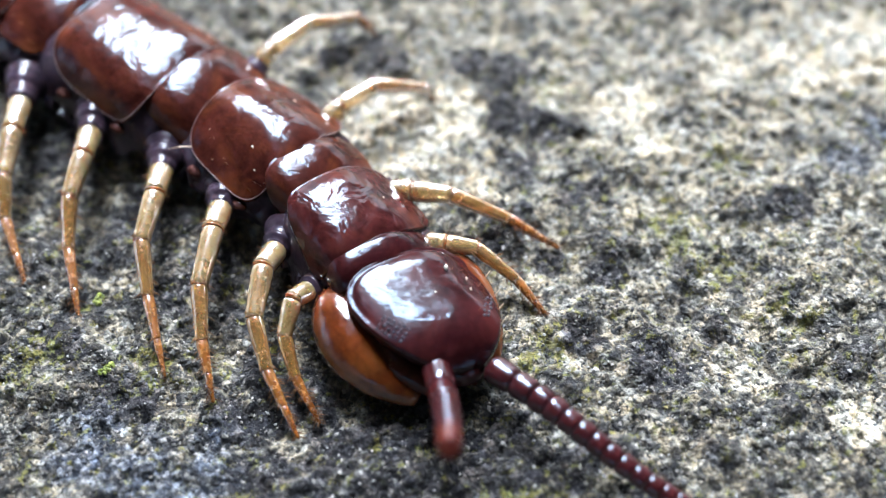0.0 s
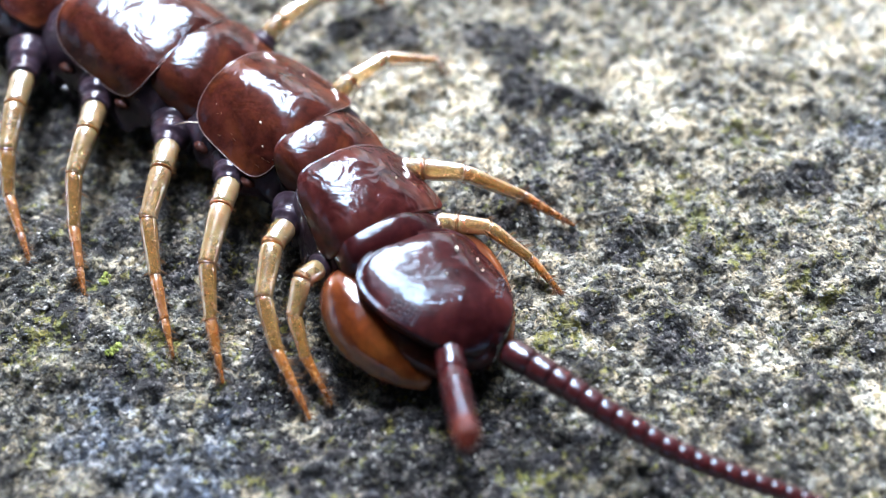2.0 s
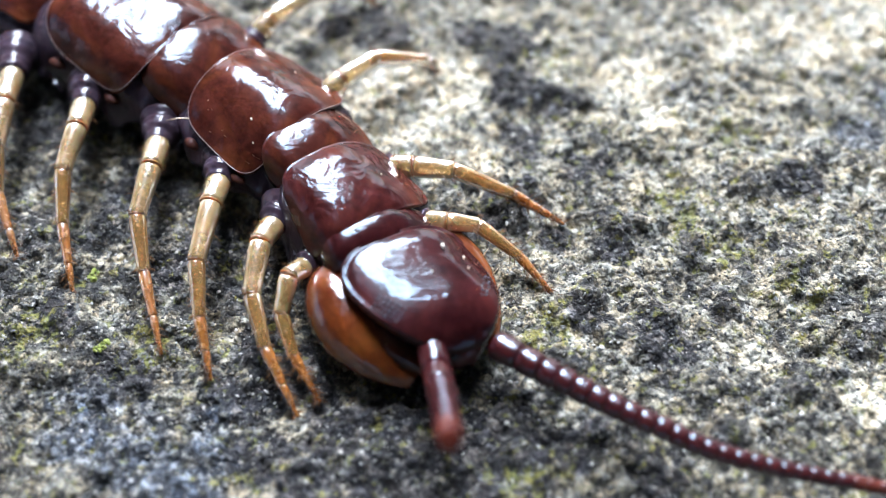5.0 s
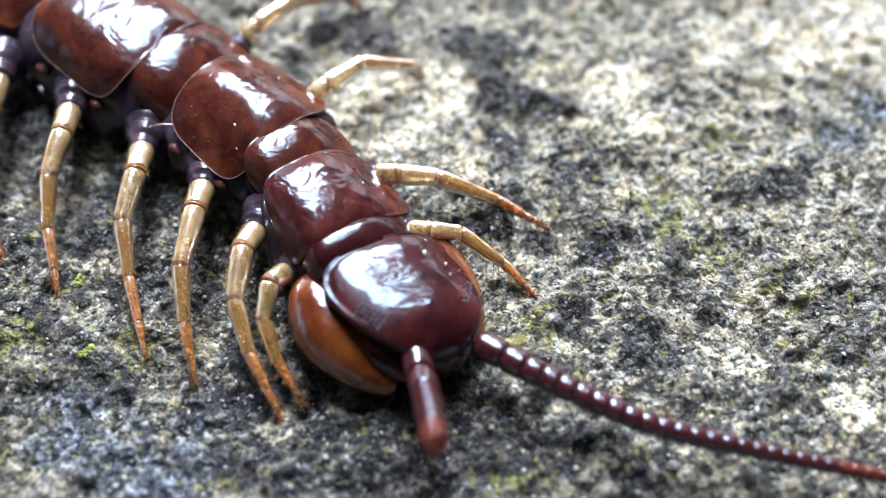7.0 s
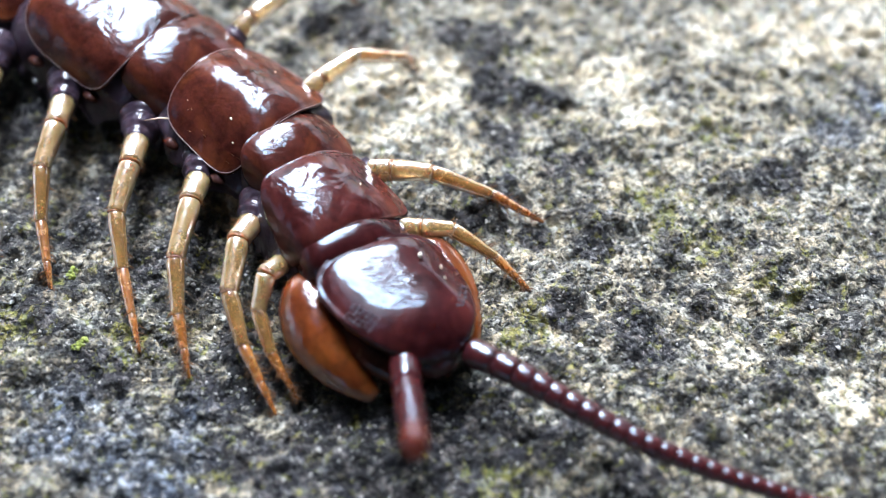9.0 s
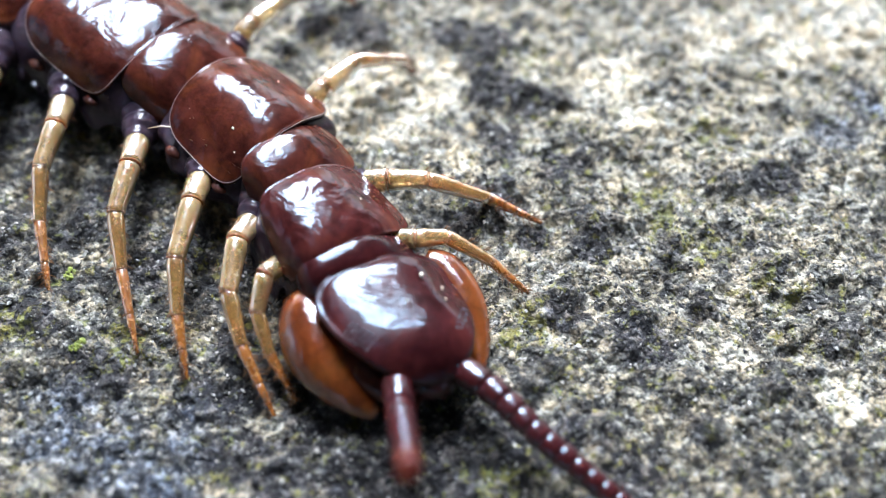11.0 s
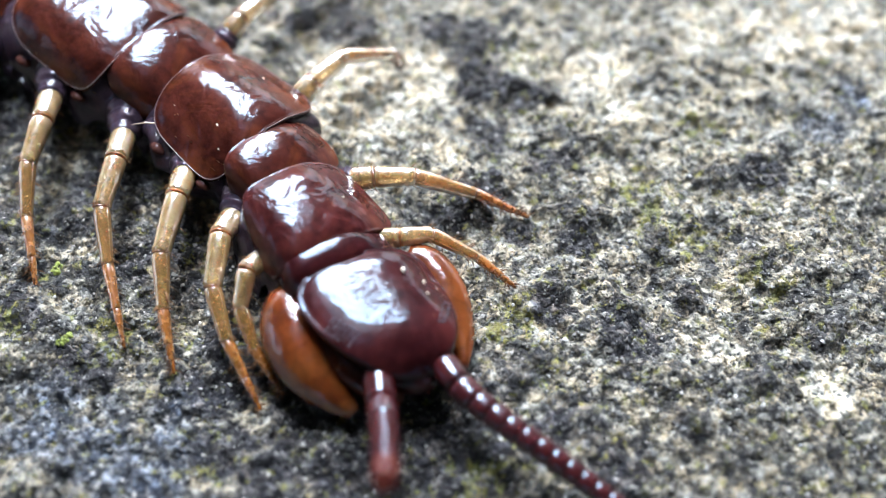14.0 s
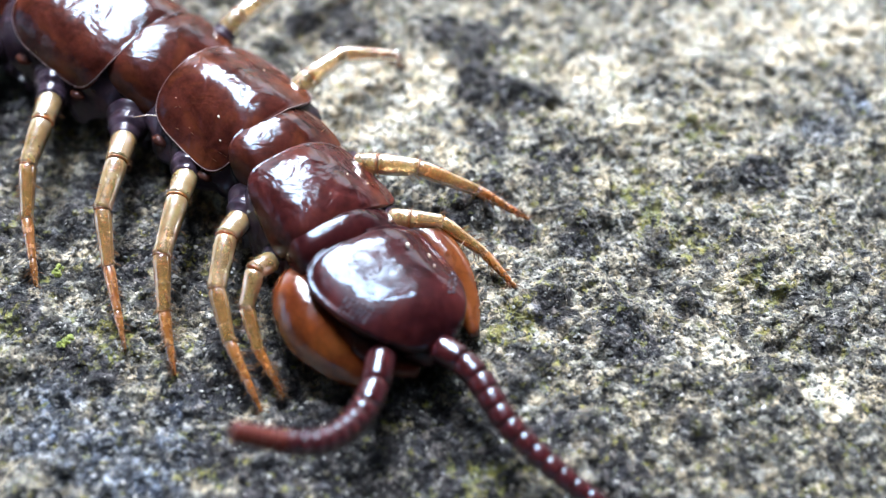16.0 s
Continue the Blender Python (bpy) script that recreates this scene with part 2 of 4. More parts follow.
def stone_material():
    m, nodes, links, bsdf = material("lichened_stone")
    at = mm_coords(nodes, links)
    broad = noise_tex(nodes, links, at, 0.55, 3, 0.5)
    mid = noise_tex(nodes, links, at, 1.9, 6, 0.65, 0.3)
    grit = noise_tex(nodes, links, at, 6.5, 6, 0.7)
    fine = noise_tex(nodes, links, at, 19, 4, 0.7)
    cells = []
    for scale in (5.5, 11.0):
        cell = nodes.new("ShaderNodeTexVoronoi")
        cell.inputs["Scale"].default_value = scale
        wob = nodes.new("ShaderNodeVectorMath")
        wob.operation = "MULTIPLY_ADD"
        wobble = nodes.new("ShaderNodeTexNoise")
        wobble.inputs["Scale"].default_value, wobble.inputs["Detail"].default_value = 9, 3
        links.new(at, wobble.inputs["Vector"])
        links.new(wobble.outputs["Color"], wob.inputs[0])
        wob.inputs[1].default_value = (0.16, 0.16, 0.16)
        links.new(at, wob.inputs[2])
        links.new(wob.outputs[0], cell.inputs["Vector"])
        split = nodes.new("ShaderNodeSeparateColor")
        links.new(cell.outputs["Color"], split.inputs[0])
        cells.append((split.outputs[0], split.outputs[1], cell.outputs["Distance"]))
    chance = calc(nodes, links, "ADD", calc(nodes, links, "MULTIPLY", cells[0][0], 0.5), calc(nodes, links, "MULTIPLY", cells[1][0], 0.5))
    grit = calc(nodes, links, "ADD", calc(nodes, links, "MULTIPLY", grit, 0.72), calc(nodes, links, "MULTIPLY", chance, 0.28))
    tone = calc(nodes, links, "ADD", calc(nodes, links, "MULTIPLY", mid, 0.42), calc(nodes, links, "MULTIPLY", grit, 0.58))
    # thicker pale crust and painted-in light round one wide patch, dimmer away from it
    reach = nodes.new("ShaderNodeVectorMath")
    reach.operation = "DISTANCE"
    reach.inputs[1].default_value = (4.0, 8.0, 0)
    links.new(at, reach.inputs[0])
    more = calc(nodes, links, "MAXIMUM", calc(nodes, links, "MULTIPLY", calc(nodes, links, "SUBTRACT", 8.0, reach.outputs["Value"]), 0.0075), -0.045)
    more = calc(nodes, links, "MINIMUM", more, 0.028)
    tone = calc(nodes, links, "ADD", calc(nodes, links, "ADD", tone, more), calc(nodes, links, "MULTIPLY", calc(nodes, links, "SUBTRACT", broad, 0.5), 0.10))
    base = ramp(nodes, links, tone, (0.405, (0.016, 0.0155, 0.016)), (0.468, (0.072, 0.069, 0.062)), (0.52, (0.228, 0.217, 0.180)), (0.59, (0.46, 0.435, 0.362)))
    pale = blob_mask(nodes, links, at, PALE, mid)
    dark = blob_mask(nodes, links, at, DARK, mid)
    lump = blob_mask(nodes, links, at, LUMPS, mid)
    dark = calc(nodes, links, "MAXIMUM", dark, calc(nodes, links, "MULTIPLY", lump, 0.7))
    blue = blob_mask(nodes, links, at, BLUE, mid, 0.8)
    green = blob_mask(nodes, links, at, GREEN, grit, 0.6)
    cream = ramp(nodes, links, grit, (0.36, (0.14, 0.13, 0.105)), (0.46, (0.54, 0.51, 0.42)), (0.56, (0.74, 0.705, 0.59)))
    # bluish black for dark crust and for the shade painted near the animal
    crust_and_shade = ramp(nodes, links, grit, (0.42, (0.008, 0.0075, 0.010)), (0.55, (0.025, 0.024, 0.030)), (0.64, (0.14, 0.135, 0.145)))
    slate_and_shade = ramp(nodes, links, grit, (0.43, (0.013, 0.016, 0.024)), (0.53, (0.065, 0.078, 0.112)), (0.62, (0.30, 0.345, 0.43)))
    colour = mix(nodes, links, calc(nodes, links, "MULTIPLY", pale, 0.85), base, cream)
    colour = mix(nodes, links, calc(nodes, links, "MULTIPLY", dark, 0.95), colour, crust_and_shade)
    colour = mix(nodes, links, calc(nodes, links, "MULTIPLY", blue, 0.9), colour, slate_and_shade)
    # green algae in scattered grains, more of them in some places
    algae = noise_tex(nodes, links, at, 4.2, 5, 0.7)
    much = calc(nodes, links, "MULTIPLY", green, 0.10)
    grown = ramp(nodes, links, calc(nodes, links, "ADD", algae, much), (0.565, grey(0)), (0.65, grey(0.8)))
    leafy = ramp(nodes, links, fine, (0.35, (0.075, 0.080, 0.014)), (0.65, (0.30, 0.30, 0.085)))
    colour = mix(nodes, links, grown, colour, leafy)
    # single grains lean to slate blue or to ochre
    hue = ramp(nodes, links, cells[0][1], (0.0, (0.94, 0.96, 0.99)), (0.5, (1.07, 1.0, 0.89)), (1.0, (1.14, 0.99, 0.78)))
    tint = nodes.new("ShaderNodeMix")
    tint.data_type, tint.blend_type = "RGBA", "MULTIPLY"
    tint.inputs[0].default_value = 1.0
    links.new(colour, tint.inputs[6])
    links.new(hue, tint.inputs[7])
    colour = tint.outputs[2]
    links.new(colour, bsdf.inputs["Base Color"])
    links.new(ramp(nodes, links, fine, (0.38, grey(0.30)), (0.60, grey(0.80))), bsdf.inputs["Roughness"])
    bsdf.inputs["Specular IOR Level"].default_value = 0.3
    h = calc(nodes, links, "ADD", calc(nodes, links, "MULTIPLY", grit, 1.0), calc(nodes, links, "MULTIPLY", fine, 0.6))
    h = calc(nodes, links, "SUBTRACT", h, calc(nodes, links, "MULTIPLY", cells[1][2], 0.9))
    h = calc(nodes, links, "SUBTRACT", h, calc(nodes, links, "MULTIPLY", cells[0][2], 1.0))
    bump(nodes, links, bsdf, h, 1.0, 0.11 * MM)
    return m


def grain_material():
    m, nodes, links, bsdf = material("quartz_grit")
    info = nodes.new("ShaderNodeNewGeometry")
    links.new(ramp(nodes, links, info.outputs["Random Per Island"], (0.0, (0.015, 0.015, 0.018)), (0.45, (0.06, 0.06, 0.056)), (0.85, (0.18, 0.17, 0.15)), (1.0, (0.42, 0.40, 0.36))),
              bsdf.inputs["Base Color"])
    bsdf.inputs["Roughness"].default_value = 0.28
    at = mm_coords(nodes, links)
    bump(nodes, links, bsdf, noise_tex(nodes, links, at, 30, 3), 0.6, 0.02 * MM)
    return m


def moss_material():
    m, nodes, links, bsdf = material("green_algae")
    at = mm_coords(nodes, links)
    n = noise_tex(nodes, links, at, 14, 4, 0.7)
    links.new(ramp(nodes, links, n, (0.3, (0.07, 0.09, 0.010)), (0.7, (0.26, 0.30, 0.045))), bsdf.inputs["Base Color"])
    bsdf.inputs["Roughness"].default_value = 0.5
    bump(nodes, links, bsdf, n, 1.0, 0.03 * MM)
    return m


STONE, GRIT, ALGAE = stone_material(), grain_material(), moss_material()


# ---- building helpers (millimetres in, metres out) ----
def mesh_of(name, verts, faces, mat, smooth=True):
    me = bpy.data.meshes.new(name)
    me.from_pydata([tuple(float(c) * MM for c in v) for v in verts], [], faces)
    me.materials.append(mat)
    if smooth:
        me.shade_smooth()
    me.update()
    return me


def part(name, me, parent, label=""):
    ob = new(name, me)
    ob.parent = parent
    return tagged(ob, label)


class Form:
    """Vertices and faces gathered for one mesh."""

    def __init__(self):
        self.verts, self.faces = [], []

    def rings(self, rings, cap=True):
        """Skin closed rings of equal count, one after another, and close the ends."""
        n, first = len(rings[0]), len(self.verts)
        for ring in rings:
            self.verts.extend(ring)
        for k in range(len(rings) - 1):
            for i in range(n):
                a, b = first + k * n + i, first + k * n + (i + 1) % n
                self.faces.append((a, b, b + n, a + n))
        if cap:
            self.faces.append(tuple(first + i for i in reversed(range(n))))
            self.faces.append(tuple(first + (len(rings) - 1) * n + i for i in range(n)))
        return self

    def tube(self, points, radii, sides=12, squash=1.0, side_hint=(0, 0, 1)):
        points = [Vector(p) for p in points]
        rings = []
        for k, p in enumerate(points):
            d = (points[min(k + 1, len(points) - 1)] - points[max(k - 1, 0)]).normalized()
            up = Vector(side_hint) - d * d.dot(Vector(side_hint))
            up = up.normalized() if up.length > 1e-4 else d.orthogonal().normalized()
            across = d.cross(up)
            rings.append([tuple(p + (across * math.cos(a) + up * math.sin(a) * squash) * radii[k]) for a in (math.tau * i / sides for i in range(sides))])
        return self.rings(rings)

    def hair(self, root, tip, r):
        root, tip = Vector(root), Vector(tip)
        mid = root.lerp(tip, 0.5) + Vector((0, 0, 0.12 * (tip - root).length))
        return self.tube([root, mid, tip], [r, r * 0.7, r * 0.15], 4)

    def mesh(self, name, mat, smooth=True):
        return mesh_of(name, self.verts, self.faces, mat, smooth)


def curve_at(points, s):
    """A point of the smooth line through the points; s counts them from 0."""
    k = max(0, min(int(math.floor(s)), len(points) - 2))
    u = s - k
    p1, p2 = Vector(points[k]), Vector(points[k + 1])
    p0 = Vector(points[k - 1]) if k > 0 else p1 * 2 - p2
    p3 = Vector(points[k + 2]) if k + 2 < len(points) else p2 * 2 - p1
    if u > 1:
        return p2 + (p2 - p1) * (u - 1)
    return 0.5 * ((2 * p1) + (p2 - p0) * u + (2 * p0 - 5 * p1 + 4 * p2 - p3) * u * u + (3 * p1 - p0 - 3 * p2 + p3) * u ** 3)


def evenly(points, steps):
    return [curve_at(points, (len(points) - 1) * i / steps) for i in range(steps + 1)]


# ---- trees round the place ----
def bark_material():
    m, nodes, links, bsdf = material("bark")
    c = nodes.new("ShaderNodeTexCoord")
    n = noise_tex(nodes, links, c.outputs["Object"], 9, 6, 0.7)
    links.new(ramp(nodes, links, n, (0.35, (0.05, 0.035, 0.022)), (0.7, (0.16, 0.12, 0.08))), bsdf.inputs["Base Color"])
    bsdf.inputs["Roughness"].default_value = 0.9
    bump(nodes, links, bsdf, n, 0.8, 0.03)
    return m


def leaf_material():
    m, nodes, links, bsdf = material("foliage")
    info = nodes.new("ShaderNodeNewGeometry")
    links.new(ramp(nodes, links, info.outputs["Random Per Island"], (0.0, (0.02, 0.035, 0.008)), (1.0, (0.06, 0.10, 0.02))), bsdf.inputs["Base Color"])
    bsdf.inputs["Roughness"].default_value = 0.6
    return m


BARK, LEAF = bark_material(), leaf_material()


def build_tree(bearing, away, height, spread_r, leaves, seed):
    rng = random.Random(seed)
    tree = tagged(new("tree"), "leafy dark green broadleaf tree beyond the stone", "tree", "trees round the stone")
    tree.location = (away * math.cos(radians(bearing)), away * math.sin(radians(bearing)), 0)
    wood = Form()
    k = 1 / MM
    crown_z = height * 0.52
    wood.tube([(0, 0, -0.05 * k), (0.05 * k, 0, height * 0.25 * k), (-0.05 * k, 0.06 * k, height * 0.5 * k), (0, 0, height * 0.85 * k)],
              [0.2 * k, 0.15 * k, 0.1 * k, 0.03 * k], 10)
    tips = []
    for i in range(22):
        a, up = rng.uniform(0, math.tau), rng.uniform(-1.0, 0.85)
        root = Vector((0, 0, height * rng.uniform(0.2, 0.6)))
        tip = Vector((math.cos(a) * spread_r * 0.85 * math.sqrt(1 - up * up * 0.8), math.sin(a) * spread_r * 0.85 * math.sqrt(1 - up * up * 0.8), crown_z + up * spread_r))
        mid = root.lerp(tip, 0.55) + Vector((0, 0, 0.15))
        wood.tube([root * k, mid * k, tip * k], [0.06 * k, 0.04 * k, 0.012 * k], 6)
        tips += [mid, tip, mid.lerp(tip, 0.5)]
    part("trunk", wood.mesh("trunk", BARK), tree)
    crown = Form()
    for i in range(leaves):
        hub = rng.choice(tips)
        at = hub + Vector((rng.gauss(0, 1), rng.gauss(0, 1), rng.gauss(0, 0.8))) * spread_r * 0.22
        turn = Euler((rng.uniform(-0.9, 0.9), rng.uniform(-0.9, 0.9), rng.uniform(0, math.tau))).to_matrix()
        q = rng.uniform(0.09, 0.20)
        corner = [at + turn @ Vector(v) * q for v in ((-1, 0, 0), (-0.2, -0.5, 0.08), (1, 0, 0), (-0.2, 0.5, 0.08))]
        n = len(crown.verts)
        crown.verts.extend(tuple(c * k) for c in corner)
        crown.faces.append((n, n + 1, n + 2, n + 3))
    part("crown", crown.mesh("crown", LEAF, False), tree)


for k, (bearing, away, height, spread_r, leaves) in enumerate((
        (196, 3.5, 6.2, 2.4, 9000), (222, 3.4, 6.6, 2.7, 8000), (262, 3.4, 6.4, 2.7, 8000), (304, 3.4, 6.6, 2.7, 8000), (336, 3.4, 7.0, 2.8, 10000),
        (2, 3.6, 7.2, 2.8, 10000), (26, 3.8, 7.4, 2.7, 10000), (40, 5.6, 9.4, 2.5, 9000), (150, 4.8, 6.8, 2.3, 8000), (62, 6.5, 8.6, 2.2, 3600), (130, 6.5, 7.4, 2.0, 3000), (92, 9.0, 5.2, 2.4, 5000))):
    build_tree(bearing, away, height, spread_r, leaves, 400 + k)


# ---- the ground: one sheet of weathered stone ----
def lattice(ix, iy, seed):
    h = (ix.astype(np.int64) * 374761393 + iy.astype(np.int64) * 668265263 + seed * 982451653) & 0x7FFFFFFF
    h = ((h ^ (h >> 13)) * 1274126177) & 0x7FFFFFFF
    return ((h ^ (h >> 16)) & 0xFFFFF) / 0xFFFFF * 2.0 - 1.0


def value_noise(x, y, seed):
    ix, iy = np.floor(x), np.floor(y)
    fx, fy = x - ix, y - iy
    fx, fy = fx * fx * fx * (fx * (fx * 6 - 15) + 10), fy * fy * fy * (fy * (fy * 6 - 15) + 10)
    a, b = lattice(ix, iy, seed), lattice(ix + 1, iy, seed)
    c, d = lattice(ix, iy + 1, seed), lattice(ix + 1, iy + 1, seed)
    return (a + (b - a) * fx) * (1 - fy) + (c + (d - c) * fx) * fy


def stone_height(x, y):
    """Height of the stone in mm at places in mm: gentle swells, lumps and coarse grit."""
    z = np.zeros_like(x)
    for k, (size, amount) in enumerate(((3.1, 0.08), (1.3, 0.10), (0.62, 0.09), (0.33, 0.10), (0.19, 0.10), (0.10, 0.055))):
        turn = 0.7 * k + 0.3
        u, v = x * math.cos(turn) - y * math.sin(turn), x * math.sin(turn) + y * math.cos(turn)
        n = value_noise(u / size + 17.3 * k, v / size - 9.1 * k, k + 1)
        z += amount * (n if k < 3 else 0.75 * n)
    for px, py, r in DARK[:3] + LUMPS:
        z += 0.20 * np.exp(-((x - px) ** 2 + (y - py) ** 2) / (0.5 * r * r))
    near = 1.0 / (1.0 + ((x * x + y * y) / 900.0) ** 2)
    return (z - 0.03) * near


def spread(lo, hi, step):
    """Even lines over the middle, then wider and wider ones out to the horizon."""
    inner = list(np.arange(lo, hi + step * 0.5, step))
    out, gap, at = [], step, hi
    while at < 250000:
        gap *= 1.32
        at += gap
        out.append(at)
    back, gap, at = [], step, lo
    while at > -250000:
        gap *= 1.32
        at -= gap
        back.append(at)
    return np.array(back[::-1] + inner + out)


def build_ground():
    xs, ys = spread(-10.5, 10.5, 0.03), spread(-6.5, 9.5, 0.03)
    gx, gy = np.meshgrid(xs, ys)
    gz = stone_height(gx, gy)
    nx, ny = len(xs), len(ys)
    me = bpy.data.meshes.new("ground")
    me.vertices.add(nx * ny)
    me.vertices.foreach_set("co", (np.stack([gx, gy, gz], -1) * MM).astype(np.float32).ravel())
    i = (np.arange(ny - 1)[:, None] * nx + np.arange(nx - 1)[None, :]).ravel()
    loops = np.stack([i, i + 1, i + nx + 1, i + nx], -1).astype(np.int32)
    me.loops.add(loops.size)
    me.loops.foreach_set("vertex_index", loops.ravel())
    me.polygons.add(len(loops))
    me.polygons.foreach_set("loop_start", np.arange(0, loops.size, 4, dtype=np.int32))
    me.polygons.foreach_set("loop_total", np.full(len(loops), 4, dtype=np.int32))
    me.materials.append(STONE)
    me.update(calc_edges=True)
    me.shade_smooth()
    me.validate()
    return tagged(new("ground", me), "grey weathered stone crusted with pale and dark lichen", "ground", kind="structure")


build_ground()


def build_grit(name, count, lo, hi, seed, mat, label):
    """Loose angular grains lying on the stone."""
    rng = np.random.RandomState(seed)
    x, y = rng.uniform(-9.5, 9.5, count), rng.uniform(-5.6, 8.5, count)
    z = stone_height(x, y)
    size = lo + (hi - lo) * rng.rand(count) ** 2.5
    form = np.array([(1, 0, 0), (-1, 0, 0), (0, 1, 0), (0, -1, 0), (0, 0, 1), (0, 0, -1)], float)
    tris = np.array([(0, 2, 4), (2, 1, 4), (1, 3, 4), (3, 0, 4), (2, 0, 5), (1, 2, 5), (3, 1, 5), (0, 3, 5)])
    verts = form[None] * rng.uniform(0.45, 1.2, (count, 6, 1)) + rng.uniform(-0.3, 0.3, (count, 6, 3))
    turn = rng.uniform(0, math.tau, count)
    c, s = np.cos(turn), np.sin(turn)
    vx = verts[:, :, 0] * c[:, None] - verts[:, :, 1] * s[:, None]
    vy = verts[:, :, 0] * s[:, None] + verts[:, :, 1] * c[:, None]
    vz = verts[:, :, 2] * 0.7
    pts = np.stack([vx, vy, vz], -1) * size[:, None, None] + np.stack([x, y, z + size * 0.05], -1)[:, None, :]
    faces = (tris[None] + 6 * np.arange(count)[:, None, None]).reshape(-1, 3)
    me = bpy.data.meshes.new(name)
    me.from_pydata((pts.reshape(-1, 3) * MM).tolist(), [], faces.tolist())
    me.materials.append(mat)
    me.update()
    return tagged(new(name, me), label, "grit", kind="stuff")


build_grit("mineral_grit", 30000, 0.018, 0.058, 3, GRIT, "loose angular mineral grains, dark grey to glassy white, on the stone")


def build_moss(x, y, r, seed):
    """A cushion of algae: a low heap of little globes."""
    rng, f = random.Random(seed), Form()
    z0 = float(stone_height(np.array([x]), np.array([y]))[0])
    for _ in range(26):
        a, d = rng.uniform(0, math.tau), r * math.sqrt(rng.random())
        q = r * rng.uniform(0.22, 0.4)
        px, py, pz = d * math.cos(a), d * math.sin(a), 0.5 * (r - d) + q * 0.3
        f.tube([(px, py, pz - q), (px, py, pz - q * 0.6), (px, py, pz), (px, py, pz + q * 0.6), (px, py, pz + q * 0.95)],
               [q * 0.3, q * 0.8, q, q * 0.8, q * 0.25], 7, side_hint=(1, 0, 0))
    ob = tagged(new("moss_tuft", f.mesh("moss_tuft", ALGAE)), "tiny bright green cushion of algae on the stone", "moss", "moss tufts")
    ob.location = (x * MM, y * MM, z0 * MM)
    return ob


for k, (x, y, r) in enumerate(((-6.35, -0.61, 0.11), (-5.91, -2.04, 0.09), (-6.02, -2.12, 0.08))):
    build_moss(x, y, r, k)


# ---- the centipede ----
centipede = tagged(new("centipede"), "glossy chestnut-brown centipede with amber legs resting on stone", "centipede")
centipede.location = (-3.5 * MM, 1.5 * MM, 0)
HOME = Matrix.Translation(centipede.location)

# name: centre x, y; heading in degrees; length; width; height of the back; camber
SEGMENTS = {
    "seventh": (-9.25, 6.45, -35, 2.4, 2.7, 1.70, 0.55),
    "sixth": (-7.80, 5.45, -35, 1.4, 2.5, 1.64, 0.5),
    "fifth": (-6.07, 4.12, -37, 2.50, 2.68, 1.75, 0.76),
    "fourth": (-4.67, 3.24, -37, 1.32, 2.30, 1.56, 0.58),
    "third": (-3.49, 2.14, -41, 2.05, 2.46, 1.75, 0.74),
    "second": (-2.47, 1.16, -43, 1.20, 1.98, 1.54, 0.62),
    "first": (-1.86, 0.16, -54, 1.68, 2.24, 1.68, 0.64),
    "collar": (-1.39, -0.63, -60, 0.92, 2.06, 1.55, 0.60),
    "head": (-0.60, -1.68, -62, 2.2, 2.65, 1.46, 0.56),
}


def seat(name):
    """Where a segment sits at rest; x points to the head's end, y to the animal's left."""
    x, y, turn = SEGMENTS[name][:3]
    return pose(x * MM, y * MM, 0, 0, 0, turn)


def plate_height(x, y, length, width, top, camber, end_drop, lean, pitch, crown, arch):
    """Height of a plate's upper side over the stone."""
    q, e = min(1.3, abs(y) / (width / 2)), min(1.25, abs(x) / (length / 2))
    return top + lean * y - pitch * x - camber * q ** arch[0 if y < 0 else 1] - end_drop * e ** crown * (1.6 if x > 0 and crown > 3 else 1.0)


def plate_form(length, width, top, camber, corner=4.2, taper=0.0, end_drop=0.16, rim=0.014, thick=0.07, waves=0.0, seed=0, lean=0.0, pitch=0.0, crown=4.0, arch=(2.1, 2.1)):
    """A domed plate with rounded corners, a raised margin and a real edge."""
    f, n, rng = Form(), 72, random.Random(seed)
    phase = [rng.uniform(0, math.tau) for _ in range(4)]

    def spot(r, a, lift=0.0):
        c, s = math.cos(a), math.sin(a)
        x = length / 2 * r * math.copysign(abs(c) ** (2 / corner), c)
        y = width / 2 * r * math.copysign(abs(s) ** (2 / corner), s) * (1 + taper * x / (length / 2))
        z = plate_height(x, y, length, width, top, camber, end_drop, lean, pitch, crown, arch)
        z += waves * (math.sin(3.1 * x + phase[0]) * math.sin(2.3 * y + phase[1]) + 0.5 * math.sin(5.7 * y + phase[2] + 2.0 * x))
        return (x, y, z + lift)

    angles = [math.tau * i / n for i in range(n)]
    profile = [(0.02, 0), (0.15, 0), (0.3, 0), (0.45, 0), (0.58, 0), (0.69, 0), (0.78, 0), (0.85, 0), (0.90, 0), (0.935, -rim * 0.35), (0.955, 0.0),
               (0.975, rim * 0.8), (0.99, rim * 0.6), (1.0, -thick * 0.35), (0.985, -thick), (0.85, -thick * 1.3)]
    f.rings([[spot(r, a, lift) for a in angles] for r, lift in profile])
    return f


def bristles(f, length, width, top, camber, count, seed):
    rng = random.Random(seed)
    for _ in range(count):
        x, y = rng.uniform(-0.45, 0.45) * length, rng.choice((-1, 1)) * rng.uniform(0.30, 0.47) * width
        z = top - camber * (abs(y) / (width / 2)) ** 2.2 - 0.16 * abs(2 * x / length) ** 2.6
        f.hair((x, y, z - 0.01), (x + rng.uniform(-0.08, 0.12), y * 1.06, z + rng.uniform(0.06, 0.13)), 0.008)


parts = {}
LEAN = {"fifth": -0.04, "fourth": -0.04, "third": -0.05, "second": -0.05, "first": -0.15, "collar": -0.10}  # the body twists towards the head


